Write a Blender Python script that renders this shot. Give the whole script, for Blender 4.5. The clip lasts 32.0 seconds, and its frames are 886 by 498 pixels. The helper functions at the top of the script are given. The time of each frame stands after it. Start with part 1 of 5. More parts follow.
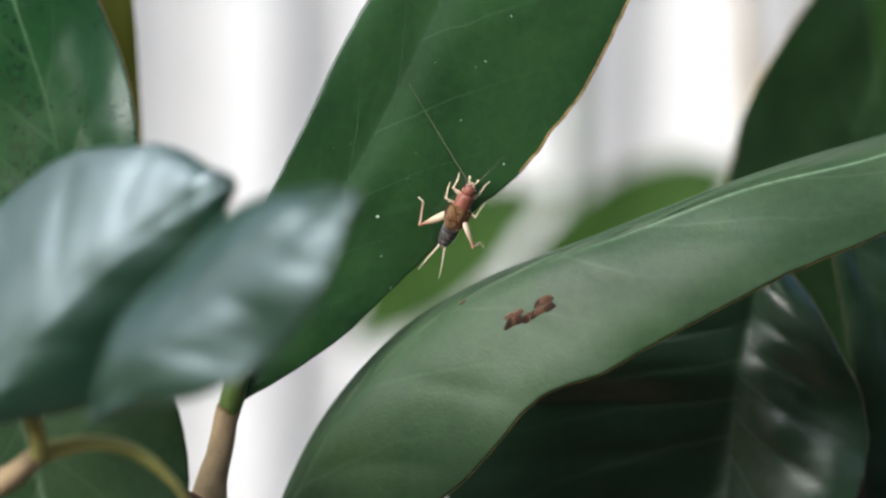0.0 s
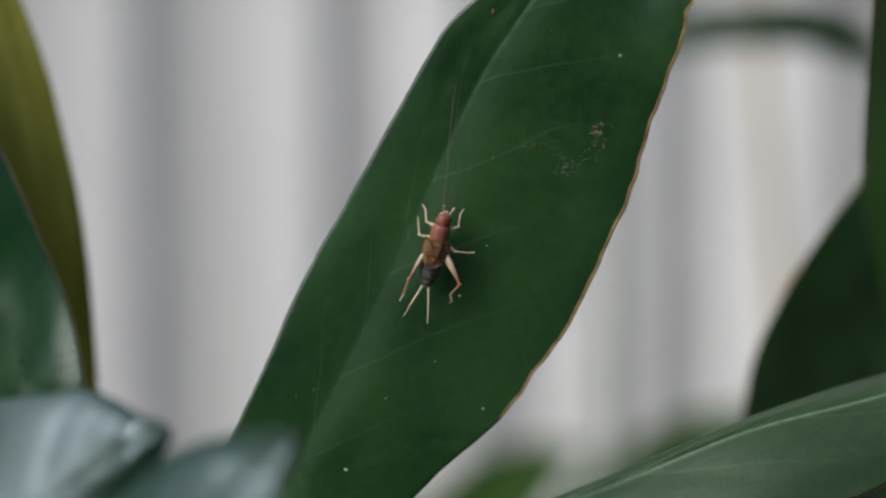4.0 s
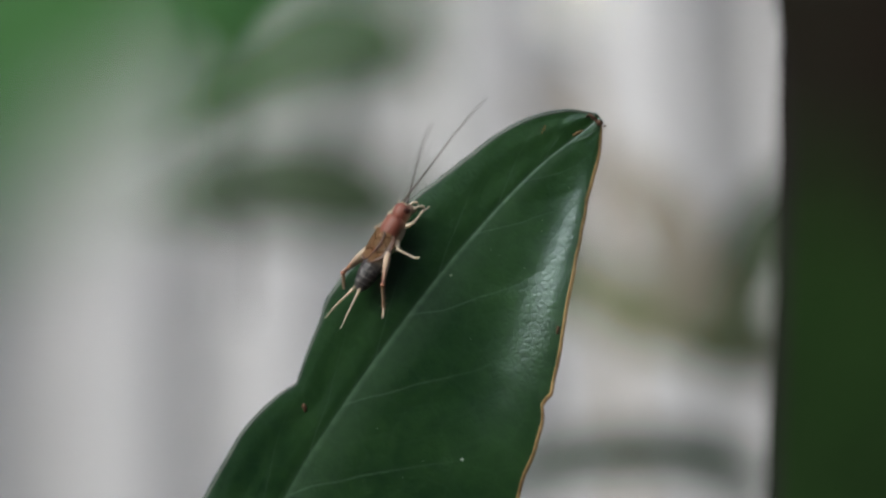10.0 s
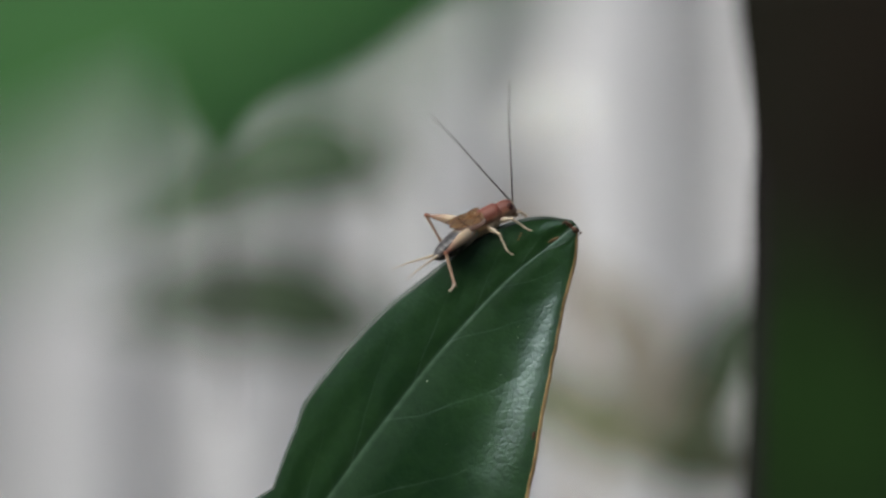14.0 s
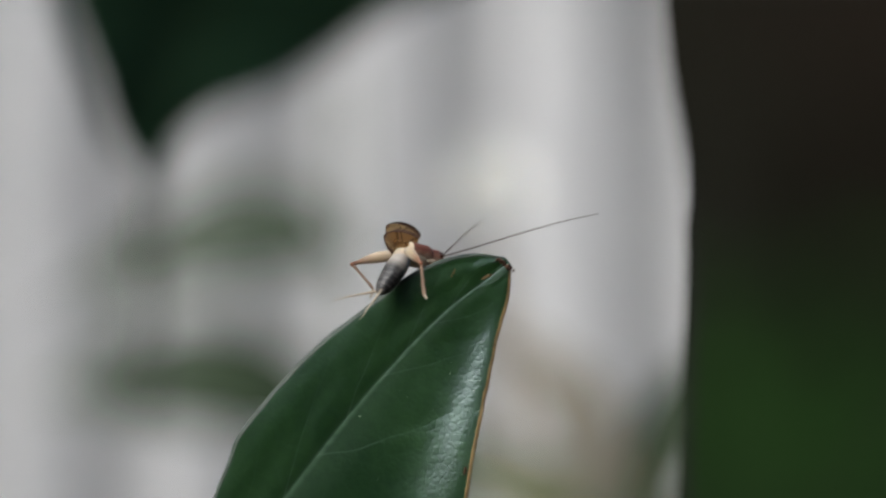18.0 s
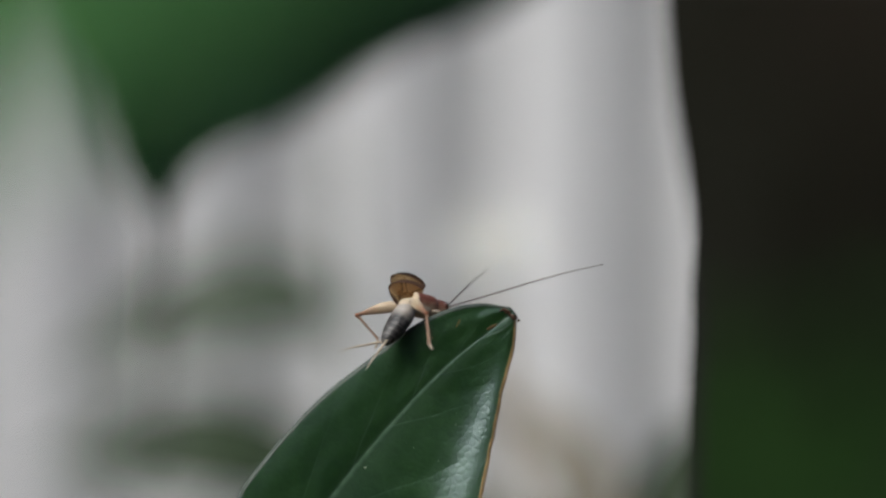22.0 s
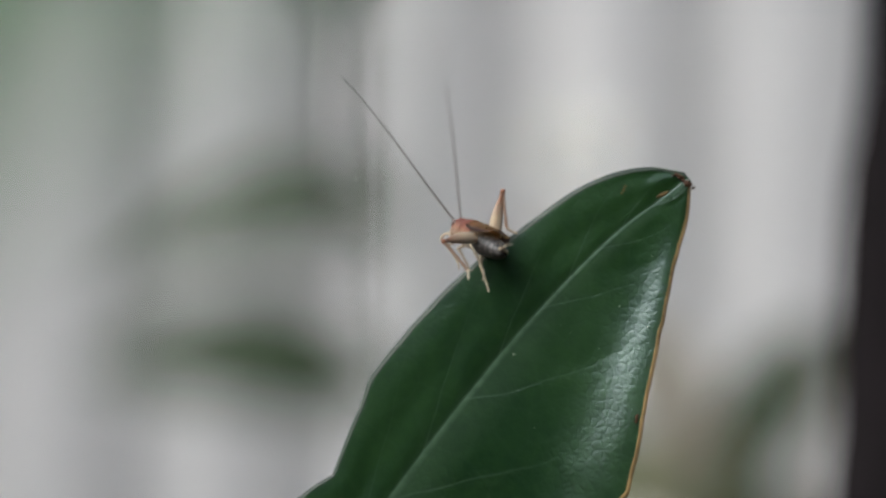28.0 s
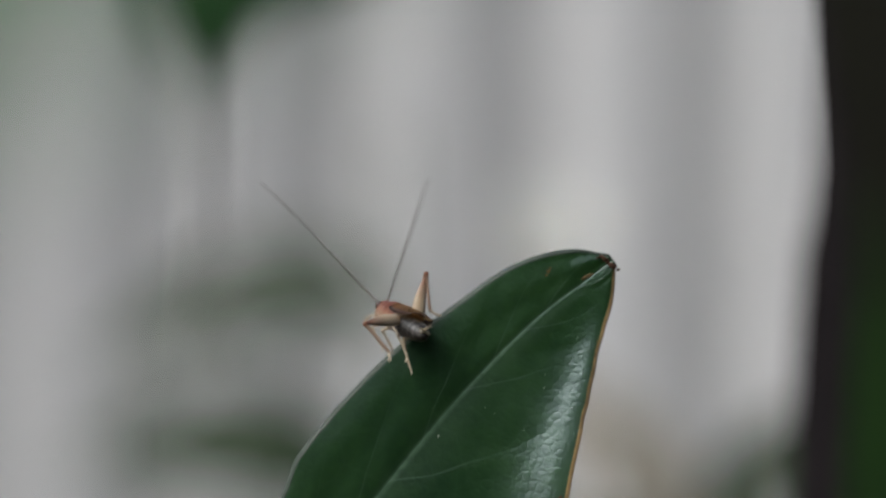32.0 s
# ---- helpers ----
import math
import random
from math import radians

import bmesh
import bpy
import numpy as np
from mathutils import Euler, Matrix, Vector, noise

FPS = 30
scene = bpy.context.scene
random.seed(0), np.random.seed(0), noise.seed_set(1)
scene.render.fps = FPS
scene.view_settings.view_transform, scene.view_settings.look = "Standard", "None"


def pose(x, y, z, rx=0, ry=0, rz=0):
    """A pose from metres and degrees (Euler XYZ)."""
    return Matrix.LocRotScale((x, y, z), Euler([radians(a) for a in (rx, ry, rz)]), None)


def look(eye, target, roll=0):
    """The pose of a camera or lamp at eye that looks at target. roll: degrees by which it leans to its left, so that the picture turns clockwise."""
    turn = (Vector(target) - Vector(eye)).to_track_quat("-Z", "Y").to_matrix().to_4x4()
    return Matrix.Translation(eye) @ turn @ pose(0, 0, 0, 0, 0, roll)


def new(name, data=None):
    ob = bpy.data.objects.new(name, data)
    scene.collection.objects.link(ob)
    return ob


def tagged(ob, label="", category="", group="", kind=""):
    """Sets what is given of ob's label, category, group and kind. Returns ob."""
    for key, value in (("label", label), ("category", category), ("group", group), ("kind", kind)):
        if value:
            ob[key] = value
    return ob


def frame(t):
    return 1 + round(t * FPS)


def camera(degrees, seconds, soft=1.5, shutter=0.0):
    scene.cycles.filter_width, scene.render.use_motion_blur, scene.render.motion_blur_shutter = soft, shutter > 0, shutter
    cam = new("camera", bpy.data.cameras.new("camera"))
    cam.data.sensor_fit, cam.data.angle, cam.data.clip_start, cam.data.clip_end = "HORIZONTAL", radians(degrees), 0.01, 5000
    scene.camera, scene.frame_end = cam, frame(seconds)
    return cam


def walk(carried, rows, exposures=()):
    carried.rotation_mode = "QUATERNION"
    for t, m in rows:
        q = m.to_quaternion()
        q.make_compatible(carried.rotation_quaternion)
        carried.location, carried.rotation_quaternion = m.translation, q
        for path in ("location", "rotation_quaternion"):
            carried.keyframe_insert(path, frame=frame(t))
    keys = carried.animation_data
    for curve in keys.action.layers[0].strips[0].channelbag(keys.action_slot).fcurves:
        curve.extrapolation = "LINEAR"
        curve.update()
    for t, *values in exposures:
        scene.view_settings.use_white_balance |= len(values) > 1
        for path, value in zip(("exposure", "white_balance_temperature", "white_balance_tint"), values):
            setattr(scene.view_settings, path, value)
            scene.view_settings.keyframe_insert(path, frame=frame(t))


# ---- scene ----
from mathutils import Quaternion

# Millimetre plan: the tip of the main leaf is the origin, x right, y away, z up; it stands BASE_Z metres over the ground.
BASE_Z = 1.2

cam = camera(14, 32.0, soft=2.5)
PATH = [
    (0.0, look((-0.0203, -0.3902, 1.2154), (-0.0310, -0.0096, 1.1301), 1.34)),
    (0.5, look((-0.0204, -0.3698, 1.2089), (-0.0327, -0.0077, 1.1352), 1.21)),
    (1.0, look((-0.0199, -0.3567, 1.2033), (-0.0348, -0.0062, 1.1383), 0.97)),
    (1.5, look((-0.0179, -0.3560, 1.2018), (-0.0353, -0.0057, 1.1406), 0.69)),
    (2.0, look((-0.0156, -0.3562, 1.2007), (-0.0350, -0.0052, 1.1431), 0.47)),
    (2.5, look((-0.0140, -0.3557, 1.1999), (-0.0343, -0.0047, 1.1453), 0.40)),
    (3.0, look((-0.0120, -0.3552, 1.2014), (-0.0335, -0.0044, 1.1481), 0.28)),
    (3.5, look((-0.0110, -0.3542, 1.2031), (-0.0307, -0.0041, 1.1527), 0.09)),
    (5.5, look((-0.0109, -0.3603, 1.2122), (-0.0253, -0.0044, 1.1577), -0.64)),
    (6.0, look((-0.0116, -0.3613, 1.2125), (-0.0257, -0.0035, 1.1642), -0.68)),
    (6.5, look((-0.0083, -0.3610, 1.2095), (-0.0265, -0.0024, 1.1723), -0.80)),
    (7.0, look((-0.0056, -0.3622, 1.2051), (-0.0246, -0.0015, 1.1784), -1.02)),
    (7.5, look((-0.0074, -0.3546, 1.2000), (-0.0199, -0.0006, 1.1827), -1.02)),
    (8.0, look((-0.0062, -0.3067, 1.1967), (-0.0199, -0.0006, 1.1839), -0.66)),
    (8.5, look((-0.0047, -0.2843, 1.1963), (-0.0119, -0.0003, 1.1857), -0.66)),
    (9.0, look((-0.0080, -0.2840, 1.1923), (-0.0107, -0.0001, 1.1868), -0.62)),
    (9.5, look((-0.0096, -0.2844, 1.1927), (-0.0121, -0.0001, 1.1878), -0.54)),
    (10.0, look((-0.0093, -0.2854, 1.1941), (-0.0126, -0.0001, 1.1899), -0.42)),
    (10.5, look((-0.0112, -0.2870, 1.1928), (-0.0112, -0.0000, 1.1928), -0.36)),
    (11.0, look((-0.0124, -0.2881, 1.1921), (-0.0114, -0.0000, 1.1949), -0.43)),
    (11.5, look((-0.0118, -0.2879, 1.1913), (-0.0128, -0.0001, 1.1983), -0.68)),
    (12.0, look((-0.0097, -0.2883, 1.1911), (-0.0106, -0.0001, 1.2003), -0.67)),
    (12.5, look((-0.0117, -0.2873, 1.1929), (-0.0127, -0.0001, 1.2019), -0.47)),
    (13.0, look((-0.0107, -0.2871, 1.1939), (-0.0101, -0.0001, 1.2019), -0.34)),
    (13.5, look((-0.0101, -0.2862, 1.1940), (-0.0097, -0.0001, 1.1997), -0.24)),
    (14.0, look((-0.0108, -0.2872, 1.1929), (-0.0107, -0.0001, 1.1983), -0.20)),
    (14.5, look((-0.0112, -0.2877, 1.1899), (-0.0076, -0.0001, 1.1979), -0.20)),
    (15.0, look((-0.0107, -0.2887, 1.1926), (-0.0060, -0.0002, 1.2011), -0.17)),
    (15.5, look((-0.0115, -0.2893, 1.1941), (-0.0071, -0.0002, 1.2037), -0.05)),
    (17.5, look((-0.0097, -0.2892, 1.1891), (-0.0067, -0.0003, 1.2025), 0.22)),
    (18.0, look((-0.0088, -0.2889, 1.1870), (-0.0054, -0.0004, 1.2012), 0.22)),
    (18.5, look((-0.0095, -0.2878, 1.1852), (-0.0060, -0.0004, 1.2003), 0.14)),
    (19.0, look((-0.0094, -0.2893, 1.1858), (-0.0048, -0.0004, 1.2006), 0.12)),
    (19.5, look((-0.0088, -0.2888, 1.1874), (-0.0029, -0.0004, 1.2018), 0.10)),
    (20.0, look((-0.0081, -0.2879, 1.1873), (-0.0006, -0.0005, 1.2023), 0.07)),
    (20.5, look((-0.0077, -0.2888, 1.1858), (0.0001, -0.0005, 1.2016), 0.10)),
    (21.0, look((-0.0084, -0.2893, 1.1859), (-0.0030, -0.0005, 1.2017), -0.05)),
    (21.5, look((-0.0101, -0.2886, 1.1851), (-0.0064, -0.0006, 1.2028), -0.11)),
    (22.0, look((-0.0097, -0.2881, 1.1849), (-0.0058, -0.0007, 1.2052), -0.06)),
    (22.5, look((-0.0108, -0.2882, 1.1856), (-0.0036, -0.0009, 1.2070), 0.09)),
    (23.0, look((-0.0113, -0.2883, 1.1847), (-0.0021, -0.0008, 1.2045), 0.26)),
    (23.5, look((-0.0117, -0.2883, 1.1851), (-0.0024, -0.0006, 1.2020), 0.36)),
    (24.0, look((-0.0136, -0.2885, 1.1857), (-0.0044, -0.0006, 1.2011), 0.46)),
    (24.5, look((-0.0147, -0.2884, 1.1845), (-0.0037, -0.0007, 1.2005), 0.42)),
    (25.0, look((-0.0154, -0.2878, 1.1832), (-0.0049, -0.0007, 1.1996), 0.60)),
    (25.5, look((-0.0183, -0.2862, 1.1820), (-0.0083, -0.0006, 1.1974), 0.94)),
    (26.0, look((-0.0208, -0.2760, 1.1816), (-0.0120, -0.0005, 1.1950), 1.21)),
    (26.5, look((-0.0178, -0.2625, 1.1823), (-0.0128, -0.0003, 1.1933), 1.20)),
    (28.5, look((-0.0212, -0.2484, 1.1825), (-0.0173, -0.0004, 1.1956), 0.80)),
    (29.0, look((-0.0210, -0.2492, 1.1824), (-0.0163, -0.0004, 1.1961), 0.70)),
    (29.5, look((-0.0192, -0.2492, 1.1811), (-0.0143, -0.0005, 1.1961), 0.76)),
    (30.0, look((-0.0176, -0.2499, 1.1809), (-0.0129, -0.0005, 1.1960), 0.71)),
    (30.5, look((-0.0165, -0.2488, 1.1824), (-0.0126, -0.0005, 1.1974), 0.56)),
    (31.0, look((-0.0139, -0.2493, 1.1827), (-0.0123, -0.0006, 1.1992), 0.70)),
    (31.5, look((-0.0126, -0.2497, 1.1821), (-0.0123, -0.0007, 1.2007), 0.76)),
    (32.0, look((-0.0130, -0.2492, 1.1816), (-0.0119, -0.0007, 1.2007), 0.90)),
]
walk(cam, PATH, exposures=[(0, 0.88, 5750, 4), (1, 0.53, 5750, 4), (2, 0.32, 5750, 4), (3.5, 0.0, 5750, 4), (5.5, -0.04, 5750, 4), (7.5, -0.16, 5750, 4), (9, -0.16, 5750, 4), (11, -0.14, 5750, 4), (13, -0.15, 5750, 4), (14.5, -0.3, 5750, 4), (18, -0.28, 5750, 4), (19.5, -0.2, 5750, 4), (21, -0.16, 5750, 4), (22, -0.36, 5750, 4), (23, -0.42, 5750, 4), (24, -0.28, 5750, 4), (25, -0.27, 5750, 4), (26, -0.26, 5750, 4), (29, -0.18, 5750, 4), (30.5, -0.27, 5750, 4), (32, -0.5, 5750, 4)])

# ---- light: bright overcast sky, soft light from high in front, from the left ----
world = bpy.data.worlds.new("sky")
scene.world = world
world.use_nodes = True
wn = world.node_tree
sky = wn.nodes.new("ShaderNodeTexSky")
sky.sky_type = 'NISHITA'
sky.sun_disc = False
sky.sun_elevation = radians(42)
sky.sun_rotation = radians(228)
sky.dust_density = 10.0
sky.air_density = 0.7
sky.ozone_density = 0.2
wn.nodes["Background"].inputs[1].default_value = 0.15
wn.links.new(sky.outputs[0], wn.nodes["Background"].inputs[0])
sun_data = bpy.data.lights.new("sun", 'SUN')
sun_data.energy = 1.5
sun_data.angle = radians(60)
sun_data.color = (0.96, 0.98, 1.0)
sun = new("sun", sun_data)
sun.matrix_world = look((-0.55, -0.50, 1.87), (0.0, 0.0, 1.2))


# ---- materials ----
def material(name):
    m = bpy.data.materials.new(name)
    m.use_nodes = True
    nt = m.node_tree
    return m, nt, nt.nodes["Principled BSDF"]


def ramp(nt, stops):
    r = nt.nodes.new("ShaderNodeValToRGB")
    while len(r.color_ramp.elements) < len(stops):
        r.color_ramp.elements.new(0.5)
    for el, (p, c) in zip(r.color_ramp.elements, stops):
        el.position = p
        el.color = (*c, 1) if len(c) == 3 else c
    return r


def noise_tex(nt, scale, detail=4.0, rough=0.55, coord=None):
    n = nt.nodes.new("ShaderNodeTexNoise")
    n.inputs["Scale"].default_value = scale
    n.inputs["Detail"].default_value = detail
    n.inputs["Roughness"].default_value = rough
    if coord is not None:
        nt.links.new(coord, n.inputs["Vector"])
    return n


def math_node(nt, op, a, b=None):
    n = nt.nodes.new("ShaderNodeMath")
    n.operation = op
    for i, v in enumerate((a, b)):
        if v is None:
            continue
        if isinstance(v, (int, float)):
            n.inputs[i].default_value = v
        else:
            nt.links.new(v, n.inputs[i])
    return n.outputs[0]


def mix_col(nt, fac, a, b):
    n = nt.nodes.new("ShaderNodeMix")
    n.data_type = 'RGBA'
    for sock, v in ((n.inputs[0], fac), (n.inputs[6], a), (n.inputs[7], b)):
        if isinstance(v, (int, float)):
            sock.default_value = v
        elif isinstance(v, tuple):
            sock.default_value = (*v, 1)
        else:
            nt.links.new(v, sock)
    return n.outputs[2]


def plain(name, col, rough=0.5, spec=0.5, vary=0.15, scale=400, bump=0.0, bump_scale=900, metal=0.0, trans=0.0):
    """A plain surface with two scales of variation in colour and a fine relief."""
    m, nt, b = material(name)
    geo = nt.nodes.new("ShaderNodeTexCoord")
    n1 = noise_tex(nt, scale, 5, 0.6, geo.outputs["Object"])
    n2 = noise_tex(nt, scale * 0.13, 2, 0.5, geo.outputs["Object"])
    f = math_node(nt, 'ADD', math_node(nt, 'MULTIPLY', n1.outputs[0], 0.6), math_node(nt, 'MULTIPLY', n2.outputs[0], 0.4))
    lo = tuple(c * (1 - vary) for c in col)
    hi = tuple(min(1, c * (1 + vary)) for c in col)
    r = ramp(nt, [(0.3, lo), (0.7, hi)])
    nt.links.new(f, r.inputs[0])
    nt.links.new(r.outputs[0], b.inputs["Base Color"])
    b.inputs["Roughness"].default_value = rough
    b.inputs["Specular IOR Level"].default_value = spec
    b.inputs["Metallic"].default_value = metal
    if bump:
        bn = noise_tex(nt, bump_scale, 4, 0.6, geo.outputs["Object"])
        bu = nt.nodes.new("ShaderNodeBump")
        bu.inputs["Strength"].default_value = bump
        bu.inputs["Distance"].default_value = 0.0002
        nt.links.new(bn.outputs[0], bu.inputs["Height"])
        nt.links.new(bu.outputs[0], b.inputs["Normal"])
    if trans:
        b.inputs["Subsurface Weight"].default_value = trans
        b.inputs["Subsurface Radius"].default_value = (0.0015, 0.0012, 0.0008)
        b.inputs["Subsurface Scale"].default_value = 0.6
    return m


def leaf_material(name, dark, light, vein, rough=0.3, coat=0.0, vein_n=11.0, vein_w=0.06, rib_w=0.035, spec=0.5, bump=0.35, under=0.0, vein_mix=0.35, crinkle=0.0, coat_rough=0.25, gloss=(1, 1, 1), net_mix=0.12, mid_sheen=0.0, stalk_col=None):
    """A leathery leaf: midrib and slanting side veins along the leaf's own coordinates (u along it, v across it, 0 at the midrib)."""
    m, nt, b = material(name)
    uv = nt.nodes.new("ShaderNodeUVMap")
    uv.uv_map = "leaf"
    sep = nt.nodes.new("ShaderNodeSeparateXYZ")
    nt.links.new(uv.outputs[0], sep.inputs[0])
    obj = nt.nodes.new("ShaderNodeTexCoord").outputs["Object"]
    u, v = sep.outputs[0], sep.outputs[1]
    av = math_node(nt, 'ABSOLUTE', v)
    wob = noise_tex(nt, 90, 2, 0.5, obj)
    # side veins sweep forward towards the margin
    k = math_node(nt, 'SUBTRACT', math_node(nt, 'MULTIPLY', u, vein_n), math_node(nt, 'MULTIPLY', av, 1.9))
    side = math_node(nt, 'MULTIPLY', math_node(nt, 'GREATER_THAN', v, 0.0), 0.43)
    k = math_node(nt, 'ADD', math_node(nt, 'ADD', k, side), math_node(nt, 'MULTIPLY', wob.outputs[0], 0.4))
    fr = math_node(nt, 'ABSOLUTE', math_node(nt, 'SUBTRACT', math_node(nt, 'FRACT', k), 0.5))
    ve = ramp(nt, [(0.0, (1, 1, 1)), (vein_w, (0, 0, 0))])
    nt.links.new(fr, ve.inputs[0])
    fade = ramp(nt, [(0.05, (1, 1, 1)), (0.85, (0, 0, 0))])
    nt.links.new(av, fade.inputs[0])
    vein_f = math_node(nt, 'MULTIPLY', ve.outputs[0], fade.outputs[0])
    rib = ramp(nt, [(0.0, (1, 1, 1)), (rib_w, (0.5, 0.5, 0.5)), (rib_w * 2.2, (0, 0, 0))])
    nt.links.new(av, rib.inputs[0])
    big = noise_tex(nt, 60, 3, 0.55, obj)
    fine = noise_tex(nt, 900, 5, 0.65, obj)
    cells = nt.nodes.new("ShaderNodeTexVoronoi")
    cells.feature = 'DISTANCE_TO_EDGE'
    cells.inputs["Scale"].default_value = 1700
    nt.links.new(obj, cells.inputs["Vector"])
    f = math_node(nt, 'ADD', math_node(nt, 'MULTIPLY', big.outputs[0], 0.65), math_node(nt, 'MULTIPLY', fine.outputs[0], 0.35))
    base = ramp(nt, [(0.37, dark), (0.63, light)])
    nt.links.new(f, base.inputs[0])
    c = mix_col(nt, math_node(nt, 'MULTIPLY', vein_f, vein_mix), base.outputs[0], vein)
    if stalk_col:
        # the half towards the stalk is a much darker brown
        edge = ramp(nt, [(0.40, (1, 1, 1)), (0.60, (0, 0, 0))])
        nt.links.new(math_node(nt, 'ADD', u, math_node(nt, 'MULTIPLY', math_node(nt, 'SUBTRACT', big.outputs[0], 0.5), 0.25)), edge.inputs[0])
        c = mix_col(nt, edge.outputs[0], c, stalk_col)
    net = nt.nodes.new("ShaderNodeTexVoronoi")
    net.feature = 'DISTANCE_TO_EDGE'
    net.inputs["Scale"].default_value = 330
    nt.links.new(obj, net.inputs["Vector"])
    mesh_veins = ramp(nt, [(0.0, (1, 1, 1)), (0.06, (0, 0, 0))])
    nt.links.new(net.outputs[0], mesh_veins.inputs[0])
    c = mix_col(nt, math_node(nt, 'MULTIPLY', mesh_veins.outputs[0], vein_mix * net_mix), c, vein)
    ufade = ramp(nt, [(0.45, (0.08, 0.08, 0.08)), (0.8, (1, 1, 1))])
    nt.links.new(u, ufade.inputs[0])
    rib_f = math_node(nt, 'MULTIPLY', rib.outputs[0], ufade.outputs[0])
    rib_f = math_node(nt, 'MULTIPLY', rib_f, math_node(nt, 'ADD', math_node(nt, 'MULTIPLY', fine.outputs[0], 1.3), -0.05))
    c = mix_col(nt, math_node(nt, 'MINIMUM', rib_f, 0.7), c, tuple(x * 1.35 for x in vein))
    # soft sheen beside the midrib, painted as a paler band
    sheen_band = ramp(nt, [(0.0, (1, 1, 1)), (0.05, (0.8, 0.8, 0.8)), (0.16, (0, 0, 0))])
    nt.links.new(math_node(nt, 'ABSOLUTE', math_node(nt, 'SUBTRACT', v, math_node(nt, 'MULTIPLY', wob.outputs[0], 0.12))), sheen_band.inputs[0])
    c = mix_col(nt, math_node(nt, 'MULTIPLY', sheen_band.outputs[0], mid_sheen), c, vein)
    nt.links.new(c, b.inputs["Base Color"])
    rr = nt.nodes.new("ShaderNodeMapRange")
    rr.inputs[3].default_value = rough * 0.75
    rr.inputs[4].default_value = rough * 1.35
    nt.links.new(f, rr.inputs[0])
    nt.links.new(rr.outputs[0], b.inputs["Roughness"])
    b.inputs["Specular IOR Level"].default_value = spec
    # blue cast of the mirrored sky is put into this tint
    b.inputs["Specular Tint"].default_value = (*gloss, 1)
    b.inputs["Coat Weight"].default_value = coat
    b.inputs["Coat Roughness"].default_value = coat_rough
    h = math_node(nt, 'SUBTRACT', math_node(nt, 'MULTIPLY', fine.outputs[0], 0.4), math_node(nt, 'MULTIPLY', vein_f, 0.2))
    h = math_node(nt, 'SUBTRACT', h, math_node(nt, 'MULTIPLY', math_node(nt, 'MULTIPLY', rib.outputs[0], ufade.outputs[0]), 0.5))
    h = math_node(nt, 'ADD', h, math_node(nt, 'MULTIPLY', math_node(nt, 'MINIMUM', cells.outputs[0], 0.25), 0.5))
    if crinkle:
        wrinkle = noise_tex(nt, 420, 3, 0.5, obj)
        h = math_node(nt, 'ADD', h, math_node(nt, 'MULTIPLY', wrinkle.outputs[0], crinkle * 2.2))
    bu = nt.nodes.new("ShaderNodeBump")
    bu.inputs["Strength"].default_value = bump
    bu.inputs["Distance"].default_value = 0.00025
    nt.links.new(h, bu.inputs["Height"])
    nt.links.new(bu.outputs[0], b.inputs["Normal"])
    nt.links.new(bu.outputs[0], b.inputs["Coat Normal"])
    if under:
        tr = nt.nodes.new("ShaderNodeBsdfTranslucent")
        tr.inputs[0].default_value = (light[0] * 2.2, light[1] * 2.4, light[2] * 1.2, 1)
        mx = nt.nodes.new("ShaderNodeMixShader")
        mx.inputs[0].default_value = under
        nt.links.new(b.outputs[0], mx.inputs[1])
        nt.links.new(tr.outputs[0], mx.inputs[2])
        nt.links.new(mx.outputs[0], nt.nodes["Material Output"].inputs[0])
    return m


M_LEAF = leaf_material("leaf_deep_green", (0.0060, 0.024, 0.0056), (0.022, 0.061, 0.0130), (0.13, 0.21, 0.14), rough=0.31, spec=0.75, coat=0.35, vein_n=13, vein_mix=0.24, vein_w=0.024, rib_w=0.014, bump=0.3, crinkle=0.4, coat_rough=0.2, gloss=(0.72, 0.92, 1.0), net_mix=0.13, mid_sheen=0.12)
M_LEAF_GREY = leaf_material("leaf_grey_green", (0.014, 0.034, 0.012), (0.028, 0.056, 0.020), (0.14, 0.2, 0.13), rough=0.5, spec=0.27, vein_n=8, vein_mix=0.09, rib_w=0.02)
M_LEAF_GLOSS = leaf_material("leaf_glossy_dark", (0.006, 0.026, 0.008), (0.013, 0.050, 0.014), (0.10, 0.17, 0.09), rough=0.22, spec=0.5, coat=0.2, vein_n=9, rib_w=0.012, vein_mix=0.12)
M_LEAF_SHEEN = leaf_material("leaf_sheen", (0.005, 0.019, 0.009), (0.010, 0.032, 0.016), (0.08, 0.13, 0.10), rough=0.32, spec=0.9, coat=0.25, vein_n=7, vein_mix=0.1, bump=0.25, coat_rough=0.22, gloss=(0.72, 0.86, 1.0))
M_LEAF_DUSTY = leaf_material("leaf_dusty_dark", (0.007, 0.020, 0.008), (0.014, 0.034, 0.015), (0.10, 0.15, 0.10), rough=0.3, spec=0.5, coat=0.25, vein_n=9, rib_w=0.018)
M_LEAF_FAR_STEM = plain("stem_far_green", (0.06, 0.1, 0.045), 0.6, 0.3, 0.2, 300)
M_LEAF_FRESH = leaf_material("leaf_fresh_green", (0.055, 0.15, 0.045), (0.085, 0.22, 0.065), (0.15, 0.25, 0.08), rough=0.6, spec=0.15, under=0.4)
M_LEAF_MID = leaf_material("leaf_mid_green", (0.020, 0.050, 0.006), (0.035, 0.080, 0.010), (0.08, 0.13, 0.06), rough=0.7, spec=0.2, under=0.1)
